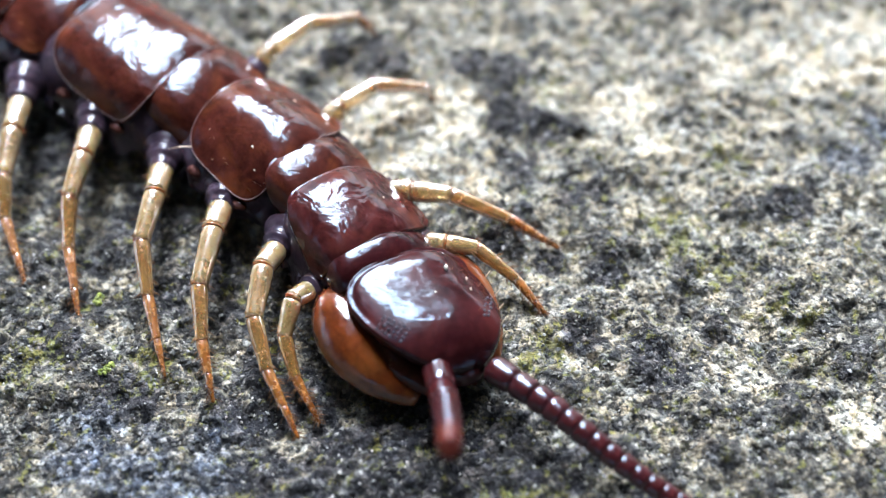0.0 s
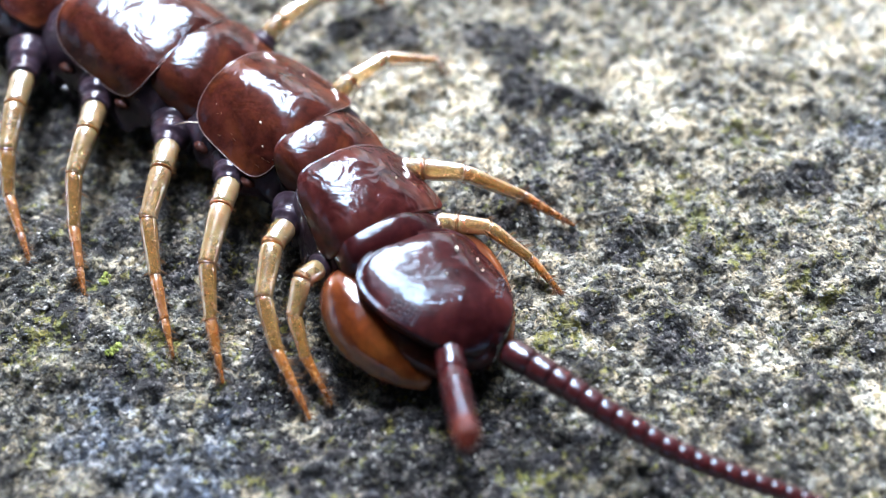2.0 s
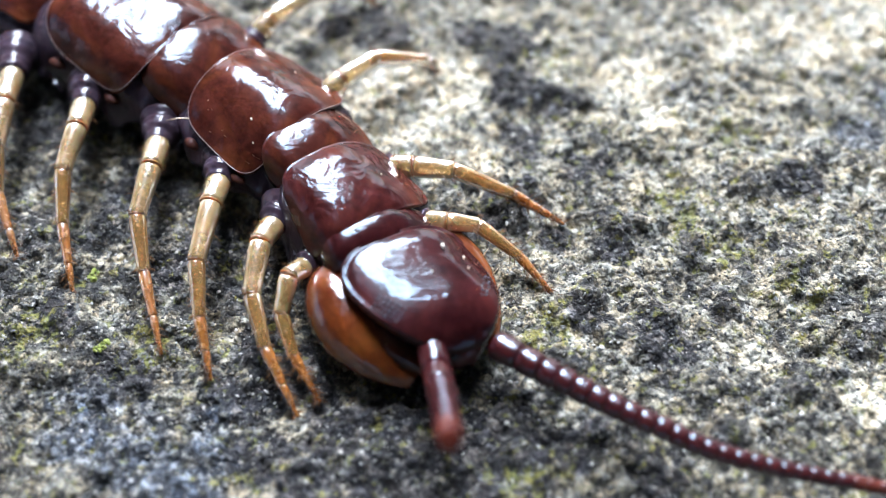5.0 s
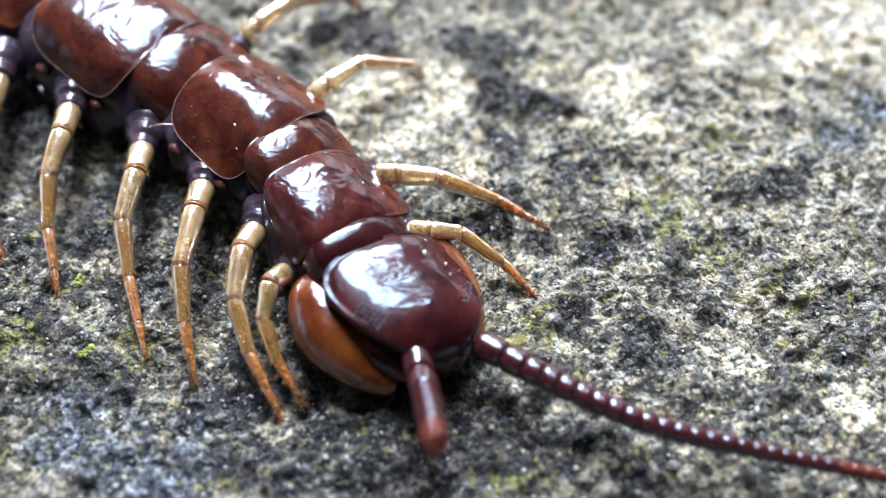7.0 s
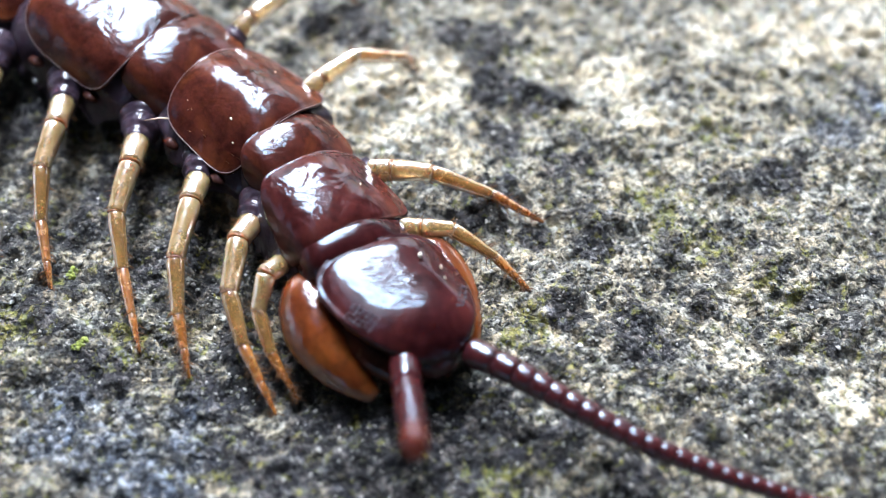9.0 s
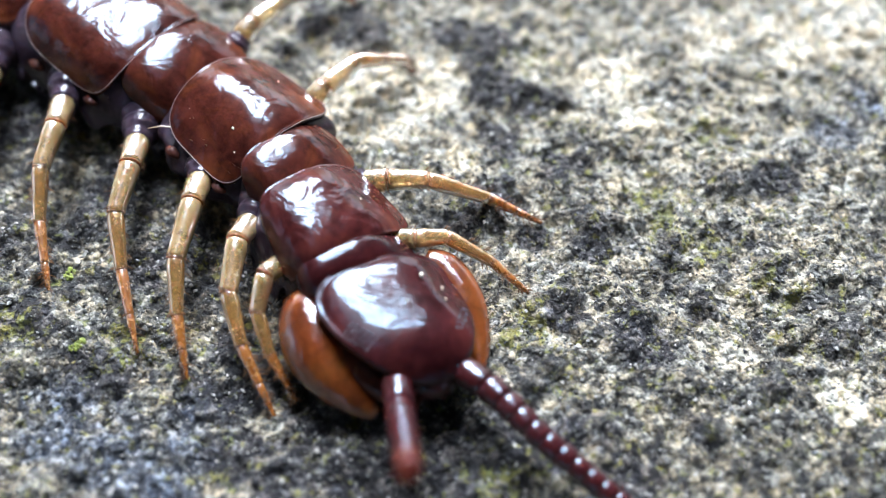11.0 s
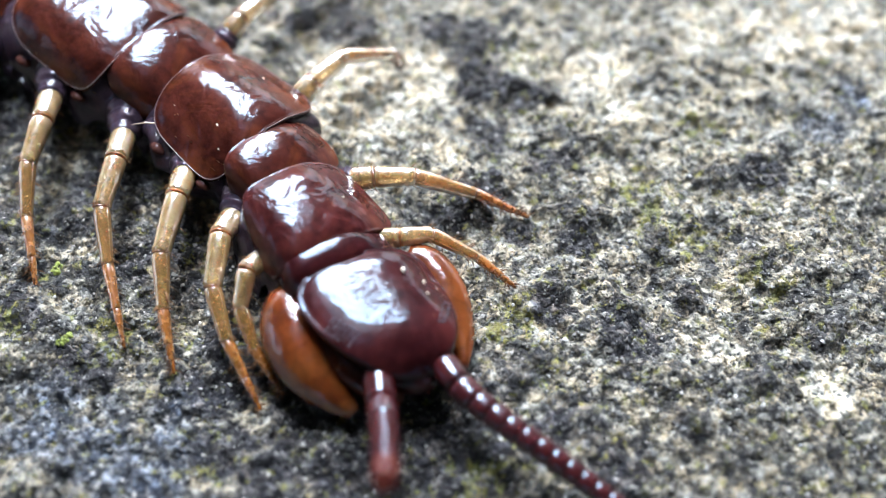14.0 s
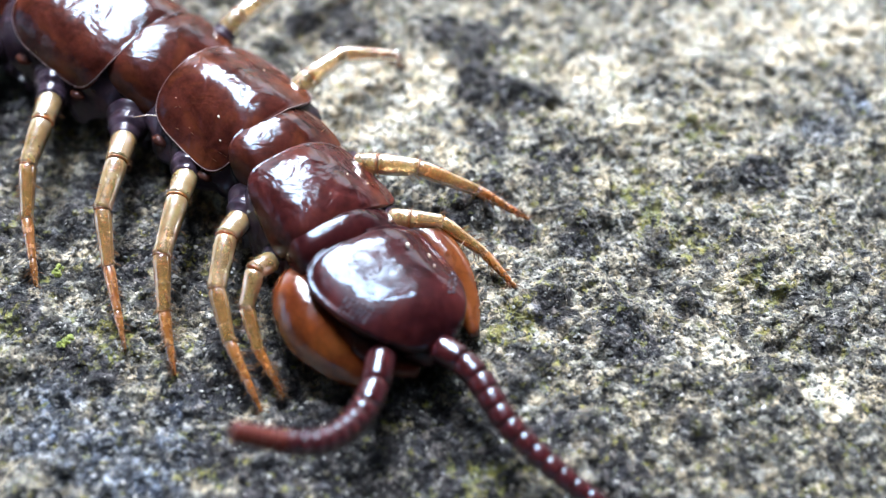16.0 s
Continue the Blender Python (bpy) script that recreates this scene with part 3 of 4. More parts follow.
PITCH = {"fourth": 0.30, "second": 0.34, "first": 0.04, "collar": 0.08}  # short plates slope down towards the head
# how square the arch is on the animal's right and on its left
ARCH = {"fifth": (4.2, 3.2), "third": (1.9, 1.9), "fourth": (6.0, 2.0), "second": (9.0, 2.0), "first": (6.0, 2.0), "collar": (8.0, 2.0)}


def build_segment(name, seed):
    x, y, turn, length, width, top, camber = SEGMENTS[name]
    bend = dict(end_drop=0.10 if length > 1.4 else (0.30 if name == "collar" else 0.18), lean=LEAN.get(name, 0.0), pitch=PITCH.get(name, 0.0),
                crown=4.0 if length > 1.4 else 2.2, arch=ARCH.get(name, (2.1, 2.1)))
    form = plate_form(length, width, top, camber, corner=4.4 if length > 1.3 else 3.6, taper={"first": 0.13, "third": 0.07, "fifth": 0.05}.get(name, 0.0),
                      waves=0.022 if name == "first" else 0.011, seed=seed, **bend)
    plate = part("tergite", form.mesh("tergite", {"collar": HEAD, "first": WRINKLED}.get(name, TERGITE)), centipede)
    plate.matrix_basis = HOME.inverted() @ seat(name)
    parts[name] = plate
    if length > 1.8:
        # thin pale edge along the plate's margin
        edge, n, k = Form(), 72, len(form.verts) // 16
        loop = [Vector(v) for v in form.verts[12 * k:13 * k]]
        rings = []
        for i, p in enumerate(loop):
            d = (loop[(i + 1) % n] - loop[i - 1]).normalized()
            side = d.cross(Vector((0, 0, 1))).normalized()
            up = side.cross(d)
            rings.append([tuple(p + (side * math.cos(a) + up * math.sin(a)) * 0.008) for a in (math.tau * j / 6 for j in range(6))])
        edge.rings(rings + rings[:1], cap=False)
        part("margin", edge.mesh("margin", MARGIN), plate, "thin pale margin")
    hairs = Form()
    bristles(hairs, length, width, top, camber, 9 if length > 1.3 else 5, seed + 50)
    tagged(part("bristles", hairs.mesh("bristles", HAIR), plate, "fine brown bristles"), kind="stuff")
    # the soft flank under the plate: folds between bulges
    soft, rng = Form(), random.Random(seed + 9)
    rings, steps = [], 14
    for k in range(steps + 1):
        u = k / steps * 2 - 1
        px = u * length * (0.62 if name in ("seventh", "sixth", "fifth", "fourth") else 0.55)
        fold = 1.0 - 0.16 * abs(u) ** 3 + 0.035 * math.cos(u * 9 + seed)
        ring = []
        for i in range(28):
            a = math.tau * i / 28
            lump = 1 + 0.05 * math.sin(3 * a + seed) * math.cos(4 * u) + 0.03 * math.sin(7 * a + 3 * u)
            py = math.cos(a) * width * (0.575 if math.cos(a) < 0 else 0.49) * fold * lump
            roof = plate_height(px, py, length, width, top, camber, **bend) - 0.15
            ring.append((px, py, min(roof, 0.74 + math.sin(a) * (top - 0.87) * fold * lump)))
        rings.append(ring)
    soft.rings(rings)
    part("flank", soft.mesh("flank", PLEURA), plate, "wrinkled violet-grey flank")
    # small shields set in the flank, above the hips
    for side in (-1,) if length > 1.8 else ():
        for at, r, z in ((-0.27, 0.11, 0.86), (0.04, 0.13, 0.83), (0.30, 0.10, 0.88)):
            px, py, k = at * length, side * width * 0.515, min(1.0, length / 1.6)
            shield = Form().tube([(px - r * 1.5 * k, py * 0.985, z - 0.03), (px - r * 1.1 * k, py, z), (px, py * 1.01, z + 0.02), (px + r * 1.1 * k, py, z), (px + r * 1.5 * k, py * 0.985, z - 0.02)],
                                 [r * 0.2, r * 0.66, r, r * 0.66, r * 0.2], 12, 0.8)
            part("pleurite", shield.mesh("pleurite", SHIELD), plate, "dull brown shield of the flank")


for k, name in enumerate(n for n in SEGMENTS if n != "head"):
    build_segment(name, k)


claws = {}


def build_head():
    x, y, turn, length, width, top, camber = SEGMENTS["head"]
    f, n = Form(), 64

    mid, behind, ahead, half = -0.45, 0.66, 1.66, 1.18  # widest place, reach behind and ahead of it, half the width there

    def spot(r, a):
        c, s = math.cos(a), math.sin(a)
        k = 2.7 if c < 0 else 2.0
        px = mid + (behind if c < 0 else ahead) * r * math.copysign(abs(c) ** (2 / k), c)
        py = half * r * math.copysign(abs(s) ** (2 / k), s)
        return px, py + 0.16 * max(0.0, px - mid) * r

    def roof(px, py):
        """Height of the shield, which is rolled a little to one side and falls away to the snout."""
        front, back = max(0.0, (px - mid) / ahead), max(0.0, (mid - px) / behind)
        aside = (py - 0.16 * max(0.0, px - mid)) / half
        side = (0.20 if aside < 0 else 0.58) * abs(aside) ** 3.0
        return top - (0.11 - 0.05 * px) * py - side - 0.58 * front ** 4.5 - 0.09 * back ** 3

    rings = []
    for r in (0.02, 0.14, 0.27, 0.4, 0.52, 0.63, 0.72, 0.80, 0.87, 0.92, 0.955, 0.98):
        ring = []
        for i in range(n):
            px, py = spot(r, math.tau * i / n)
            rim = 0.02 if r > 0.95 else (-0.015 if r > 0.9 else 0.0)
            ring.append((px, py, roof(px, py) + rim * max(0.0, 1.0 - 1.8 * max(0.0, px - mid) / ahead)))
        rings.append(ring)
    edge = rings[-1]
    for grow, drop in ((1.01, 0.06), (1.01, 0.16), (0.99, 0.30), (0.95, 0.46), (0.84, 0.62)):
        rings.append([(mid + (px - mid) * grow, py * grow, max(0.22, pz - drop)) for px, py, pz in edge])
    f.rings(rings)
    head = part("head", f.mesh("head", HEAD), centipede, "dark chestnut domed head shield")
    head.matrix_basis = HOME.inverted() @ seat("head")
    parts["head"] = head
    for side in (-1, 1):
        # poison claw: a stout curved horn that lies under the head's side
        out = 1.27 if side < 0 else 1.02
        line = evenly([(-1.15, 0.68 * out * side, 0.68), (-0.85, 0.94 * out * side, 0.66 if side < 0 else 0.57), (-0.2, 1.03 * out * side, 0.60 if side < 0 else 0.46), (0.48, 0.94 * out * side, 0.50 if side < 0 else 0.36), (1.04, 0.74 * out * side, 0.36)], 22)
        radii = [0.29 + 0.16 * math.sin(min(1.0, i / 22 * 2.4) * math.pi * 0.5) - 0.36 * max(0.0, i / 22 - 0.42) ** 1.4 / 0.47 for i in range(23)]
        radii = [max(0.04, r) * (1.34 if side < 0 else 0.79) for r in radii]
        claw = part("poison_claw", Form().tube(line, radii, 20, 0.95).mesh("poison_claw", CLAW), head, "amber curved poison claw")
        claws[side] = claw
        # a few stiff pale bristles stand out across the claw
        stiff = Form()
        for u in (9, 12, 14, 16, 18) if side > 0 else ():
            p, out2 = line[u], Vector((0.2, side * 0.9, 0.55))
            root = p + out2.normalized() * radii[u] * 0.9
            stiff.hair(root, root + Vector((-0.06, side * 0.15, 0.10)), 0.015)
        if side > 0:
            tagged(part("bristles", stiff.mesh("bristles", FUZZ), claw, "stiff pale bristles"), kind="stuff")
        # eyes: a small group of lenses
        eyes, dice = Form(), random.Random(31 + side)
        for i in range(24 if side < 0 else 12):
            row, col = divmod(i, 6)
            ex = (0.06 if side < 0 else 0.20) + 0.074 * col - 0.034 * row + dice.uniform(-0.014, 0.014)
            ey = side * ((0.95 if side < 0 else 1.10) - 0.070 * row - 0.050 * col + dice.uniform(-0.014, 0.014))
            ez = roof(ex, ey)
            q = dice.uniform(0.022, 0.030)
            eyes.tube([(ex, ey, ez - q), (ex, ey, ez - q * 0.3), (ex, ey, ez + q * 0.4), (ex, ey, ez + q * 0.7)], [q, q, q * 0.8, q * 0.25], 9, side_hint=(1, 0, 0))
        tagged(part("eye", eyes.mesh("eye", EYE), head, "group of small grey-black eyes"), kind="stuff")
        # feeler socket
        ends = [(0.50, -0.15, 0.98), (0.74, -0.22, 0.96), (0.90, -0.28, 0.94)] if side < 0 else [(0.62, 0.28, 0.86), (0.90, 0.42, 0.84), (1.12, 0.53, 0.82)]
        socket = Form().tube(ends, [0.22, 0.25, 0.22], 16)
        part("socket", socket.mesh("socket", HEAD), head)
        # mouthparts below the rim
        palp = Form().tube(evenly([(-0.2, 0.84 * side, 0.78), (0.40, 0.80 * side, 0.74), (0.90, 0.52 * side, 0.62), (1.16, 0.16 * side, 0.48)], 14), [0.30 - 0.011 * i for i in range(15)], 14)
        part("mouthpart", palp.mesh("mouthpart", MOUTH), head, "brown mouthpart")
    brow = Form().tube(evenly([(0.35, 0.14, 0.78), (0.75, 0.16, 0.74), (1.02, 0.18, 0.66), (1.20, 0.18, 0.52)], 12),
                       [0.54 - 0.30 * (i / 12) ** 2.2 for i in range(13)], 20, 0.72)
    part("clypeus", brow.mesh("clypeus", HEAD), head)
    lip = Form().tube(evenly([(-0.2, 0.05, 0.55), (0.6, 0.1, 0.5), (1.1, 0.12, 0.42)], 8), [0.6, 0.66, 0.66, 0.62, 0.58, 0.52, 0.44, 0.34, 0.18], 16, 0.6)
    part("lower_lip", lip.mesh("lower_lip", CLAW_TIP), head)
    hairs = Form()
    bristles(hairs, length * 0.8, width * 0.8, top + 0.02, camber, 7, 77)
    tagged(part("bristles", hairs.mesh("bristles", HAIR), head, "fine brown bristles"), kind="stuff")


build_head()


def add_specks(owner, spots):
    """Crumbs of dust that cling to the cuticle and go with it."""
    _, _, _, length, width, top, camber = SEGMENTS[owner]
    for x, y, q in spots:
        z = top - camber * (abs(y) / (width / 2)) ** 2.25 - 0.16 * abs(2 * x / length) ** 2.5
        f = Form().tube([(x - q, y, z), (x - q * 0.5, y + q * 0.2, z + q * 0.4), (x + q * 0.4, y, z + q * 0.5), (x + q * 1.1, y - q * 0.2, z)], [q * 0.35, q * 0.8, q * 0.7, q * 0.2], 7)
        part("speck", f.mesh("speck", DUST), parts[owner], "pale crumb of dust")


add_specks("head", ((-0.50, 0.60, 0.045), (-0.20, 0.83, 0.028), (0.02, 0.80, 0.022), (-0.85, 0.10, 0.022), (-0.1, 0.2, 0.018)))
add_specks("first", ((0.1, -0.6, 0.03), (-0.2, -0.45, 0.02), (0.45, -0.3, 0.02), (-0.5, 0.1, 0.02), (0.2, 0.5, 0.018), (0.5, -0.85, 0.024)))
add_specks("third", ((0.35, -0.55, 0.024), (-0.6, -0.7, 0.018), (0.7, -0.35, 0.018), (0.1, 0.75, 0.022), (0.62, -0.8, 0.02)))


def add_dust(owner, count, seed):
    """A scatter of the finest pale crumbs over a plate."""
    rng, f = random.Random(seed), Form()
    mesh = parts[owner].data
    upper = [v for v in mesh.vertices if v.normal.z > 0.6]
    for v in rng.sample(upper, count):
        p, q = v.co / MM + v.normal * 0.003, rng.uniform(0.006, 0.013)
        f.tube([p - Vector((q, 0, 0)), p + v.normal * q * 0.6, p + Vector((q, q * 0.4, 0))], [q * 0.4, q * 0.8, q * 0.3], 6)
    tagged(part("dust", f.mesh("dust", DUST), parts[owner], "fine pale dust"), kind="stuff")


for k, (owner, count) in enumerate((("head", 16), ("first", 22), ("second", 8), ("third", 24), ("fourth", 8), ("fifth", 16), ("collar", 6))):
    add_dust(owner, count, 600 + k)


def add_seta(owner):
    """A stiff pale bristle at the hind corner of a plate."""
    corner = min(parts[owner].data.vertices, key=lambda v: v.co.x * 1.0 + v.co.y * 1.3).co / MM
    f = Form().tube([corner + Vector((0.10, 0.06, 0)), corner + Vector((-0.10, -0.12, 0.03)), corner + Vector((-0.26, -0.30, 0.0))], [0.016, 0.013, 0.005], 6)
    part("seta", f.mesh("seta", FUZZ), parts[owner], "stiff pale bristle")


add_seta("third")

# legs: the segment that bears them, then the places of hip, knee joints and tip
LEGS = {
    "right_first": ("first", (-2.42, -0.70, 0.66), (-2.84, -1.27, 0.95), (-2.95, -1.80, 0.66), (-2.71, -2.42, 0.35), (-2.25, -3.08, 0.0)),
    "right_second": ("second", (-3.05, 0.30, 0.66), (-3.35, -0.61, 0.95), (-3.43, -1.51, 0.80), (-3.18, -2.29, 0.40), (-2.59, -3.34, 0.0)),
    "right_third": ("third", (-4.15, 1.30, 0.66), (-4.24, 0.20, 0.95), (-4.39, -0.85, 0.80), (-4.31, -1.70, 0.40), (-4.06, -2.69, 0.0)),
    "right_fourth": ("fourth", (-5.35, 2.20, 0.66), (-5.36, 0.98, 0.95), (-5.51, 0.07, 0.80), (-5.35, -0.82, 0.40), (-4.94, -2.21, 0.0)),
    "right_fifth": ("fifth", (-6.80, 3.10, 0.66), (-6.79, 1.86, 0.95), (-6.94, 1.03, 0.80), (-6.90, 0.16, 0.40), (-6.58, -1.14, 0.0)),
    "right_sixth": ("sixth", (-8.30, 4.00, 0.66), (-8.20, 2.44, 0.95), (-8.22, 1.53, 0.80), (-8.17, 0.83, 0.40), (-7.67, -0.37, 0.0)),
    "left_first": ("first", (-0.85, -0.05, 0.66), (-0.23, -0.21, 0.90), (0.30, -0.19, 0.80), (1.03, -0.54, 0.40), (1.68, -1.14, 0.0)),
    "left_second": ("second", (-1.50, 1.10, 0.66), (-0.78, 0.98, 0.90), (-0.09, 0.95, 0.85), (0.96, 0.77, 0.40), (1.88, 0.40, 0.0)),
    "left_third": ("third", (-2.60, 2.60, 0.66), (-2.12, 3.02, 0.90), (-1.52, 3.55, 0.90), (-0.61, 3.93, 0.40), (-0.43, 3.91, 0.0)),
    "left_fourth": ("fourth", (-4.00, 4.00, 0.66), (-3.54, 4.50, 0.90), (-2.89, 5.17, 0.90), (-1.97, 5.81, 0.40), (-1.65, 5.74, 0.0)),
}
legs = {}


def build_leg(key, seed):
    owner, *joints = LEGS[key]
    tip = Vector(joints[-1])
    j = [Vector(p) - tip for p in joints]
    small = 0.85 if key.endswith("first") else 1.0
    rng, hairs = random.Random(seed), Form()

    def limb(a, b, r0, r1, bulge, mat, name, parent, label=""):
        f, d = Form(), b - a
        line = [a + d * u for u in (-0.03, 0.0, 0.04, 0.2, 0.45, 0.7, 0.88, 0.96, 1.0, 1.03)]
        radii = [r0 * 0.6, r0 * 0.9, r0, r0 * 1.04, r0 * 0.55 + r1 * 0.5, r0 * 0.25 + r1 * 0.78, r1 * (1 + bulge * 0.6), r1 * (1 + bulge), r1 * (0.9 + bulge), r1 * 0.55]
        f.tube(line, [r * small for r in radii], 14)
        for _ in range(9 if r0 > 0.15 else 26):
            u, a2 = rng.uniform(0.25, 1.0), rng.uniform(0, math.tau)
            out = d.orthogonal().normalized()
            out.rotate(Matrix.Rotation(a2, 3, d.normalized()))
            root = a + d * u + out * (r0 + (r1 - r0) * u) * small * 0.9
            hairs.hair(root, root + out * rng.uniform(0.07, 0.16) + d.normalized() * 0.09, 0.009)
        for k in range(4 if r0 > 0.12 else 0):
            # stout spines stand in a ring round the joint
            out = d.orthogonal().normalized()
            out.rotate(Matrix.Rotation(math.tau * k / 4 + rng.uniform(-0.3, 0.3), 3, d.normalized()))
            root = b - d.normalized() * 0.05 + out * r1 * small * 0.95
            hairs.hair(root, root + out * rng.uniform(0.06, 0.11) + d.normalized() * rng.uniform(0.05, 0.13), 0.011)
        return part(name, f.mesh(name, mat), parent, label)

    # the hip: a soft knob with folds
    hip, d = Form(), (j[1] - j[0]) * 0.52
    steps = [-0.03 + 1.06 * i / 20 for i in range(21)]
    stout = 0.44 if key.startswith("right") else 0.26
    swell = [stout + (0.235 - stout) * min(1.0, max(0.0, u)) + 0.022 * math.sin(u * 11 + seed) + 0.010 * math.sin(u * 27 + 2 * seed) - (0.15 if u < 0 or u > 1 else 0) for u in steps]
    hip.tube([j[0] + d * u for u in steps], [r * small for r in swell], 18)
    leg = part("leg", hip.mesh("leg", PLEURA), centipede, "straw-coloured leg with a violet hip and orange tip")
    leg.matrix_basis = HOME.inverted() @ Matrix.Translation(tip * MM)
    limb(j[0].lerp(j[1], 0.48), j[1], 0.222, 0.203, 0.03, LEG_PALE, "trochanter", leg)
    limb(j[1], j[2], 0.194, 0.160, 0.06, LEG_PALE, "femur", leg)
    limb(j[2], j[3], 0.15, 0.115, 0.05, LEG_MID, "tibia", leg)
    ankle = j[3].lerp(j[4], 0.55) + Vector((0, 0, 0.03))
    limb(j[3], ankle, 0.105, 0.075, 0.08, LEG_END, "tarsus", leg, "orange lower leg")
    limb(ankle, j[4] + Vector((0, 0, 0.04)), 0.07, 0.035, 0.0, LEG_END, "foot", leg)
    for k, radius in ((1, 0.194), (2, 0.149), (3, 0.112)):
        along = (j[k + 1] - j[k - 1]).normalized() * 0.014
        ring = Form().tube([j[k] - along, j[k] - along * 0.5, j[k] + along * 0.5, j[k] + along], [radius * small * q for q in (0.9, 1.03, 1.03, 0.9)], 14)
        part("joint", ring.mesh("joint", JOINT), leg, "thin brown joint ring")
    part("claw", Form().tube([j[4] + Vector((0, 0, 0.05)), j[4] + Vector((0.01, -0.01, 0.0))], [0.028, 0.008], 8).mesh("claw", CLAW_TIP), leg)
    tagged(part("bristles", hairs.mesh("bristles", HAIR), leg, "short brown bristles"), kind="stuff")
    legs[key] = leg


for k, key in enumerate(LEGS):
    build_leg(key, 200 + k)


# feelers: a chain of ringed articles
def article_lengths(count, first, last, total, base):
    raw = [first + (last - first) * (i / (count - 1)) ** 0.7 for i in range(count)]
    raw[0], raw[1] = raw[0] * 1.5 * base, raw[1] * 1.25 * base
    return [r * total / sum(raw) for r in raw]


def article_mesh(name, length, r0, r1, neck, mat):
    """One ringed article."""
    f = Form()
    f.tube([(length * u, 0, 0) for u in (-0.06, 0.0, 0.06, 0.18, 0.4, 0.7, 0.87, 0.95, 1.0, 1.03)],
           [r0 * 0.55, r0 * neck, r0 * (neck + 2) / 3, r0 * 1.0, r0 * 1.02, r1 * 1.03, r1 * 1.03, r1 * 0.97, r1 * neck, r1 * 0.55], 18)
    return f.mesh(name, mat)


def build_feeler(count, total, wide, narrow, neck, label):
    lengths = article_lengths(count, 1.0, 0.55, total, 1.0 if count > 20 else 1.5)
    pieces, root = [], None
    for i, length in enumerate(lengths):
        r0 = wide + (narrow - wide) * (i / (count - 1)) ** 0.8
        r1 = wide + (narrow - wide) * ((i + 1) / count) ** 0.8
        name = "antenna" if root is None else "article"
        me = article_mesh(name, length, r0, r1, neck, FEELER_TIP if i > count * 0.6 else FEELER)
        ob = part(name, me, root or centipede, label if root is None else "")
        root = root or ob
        pieces.append((ob, length))
    return pieces


left_feeler = build_feeler(36, 8.6, 0.24, 0.06, 0.84, "long ringed red-brown antenna")
right_feeler = build_feeler(15, 3.6, 0.25, 0.16, 0.80, "ringed red-brown antenna raised and curling")


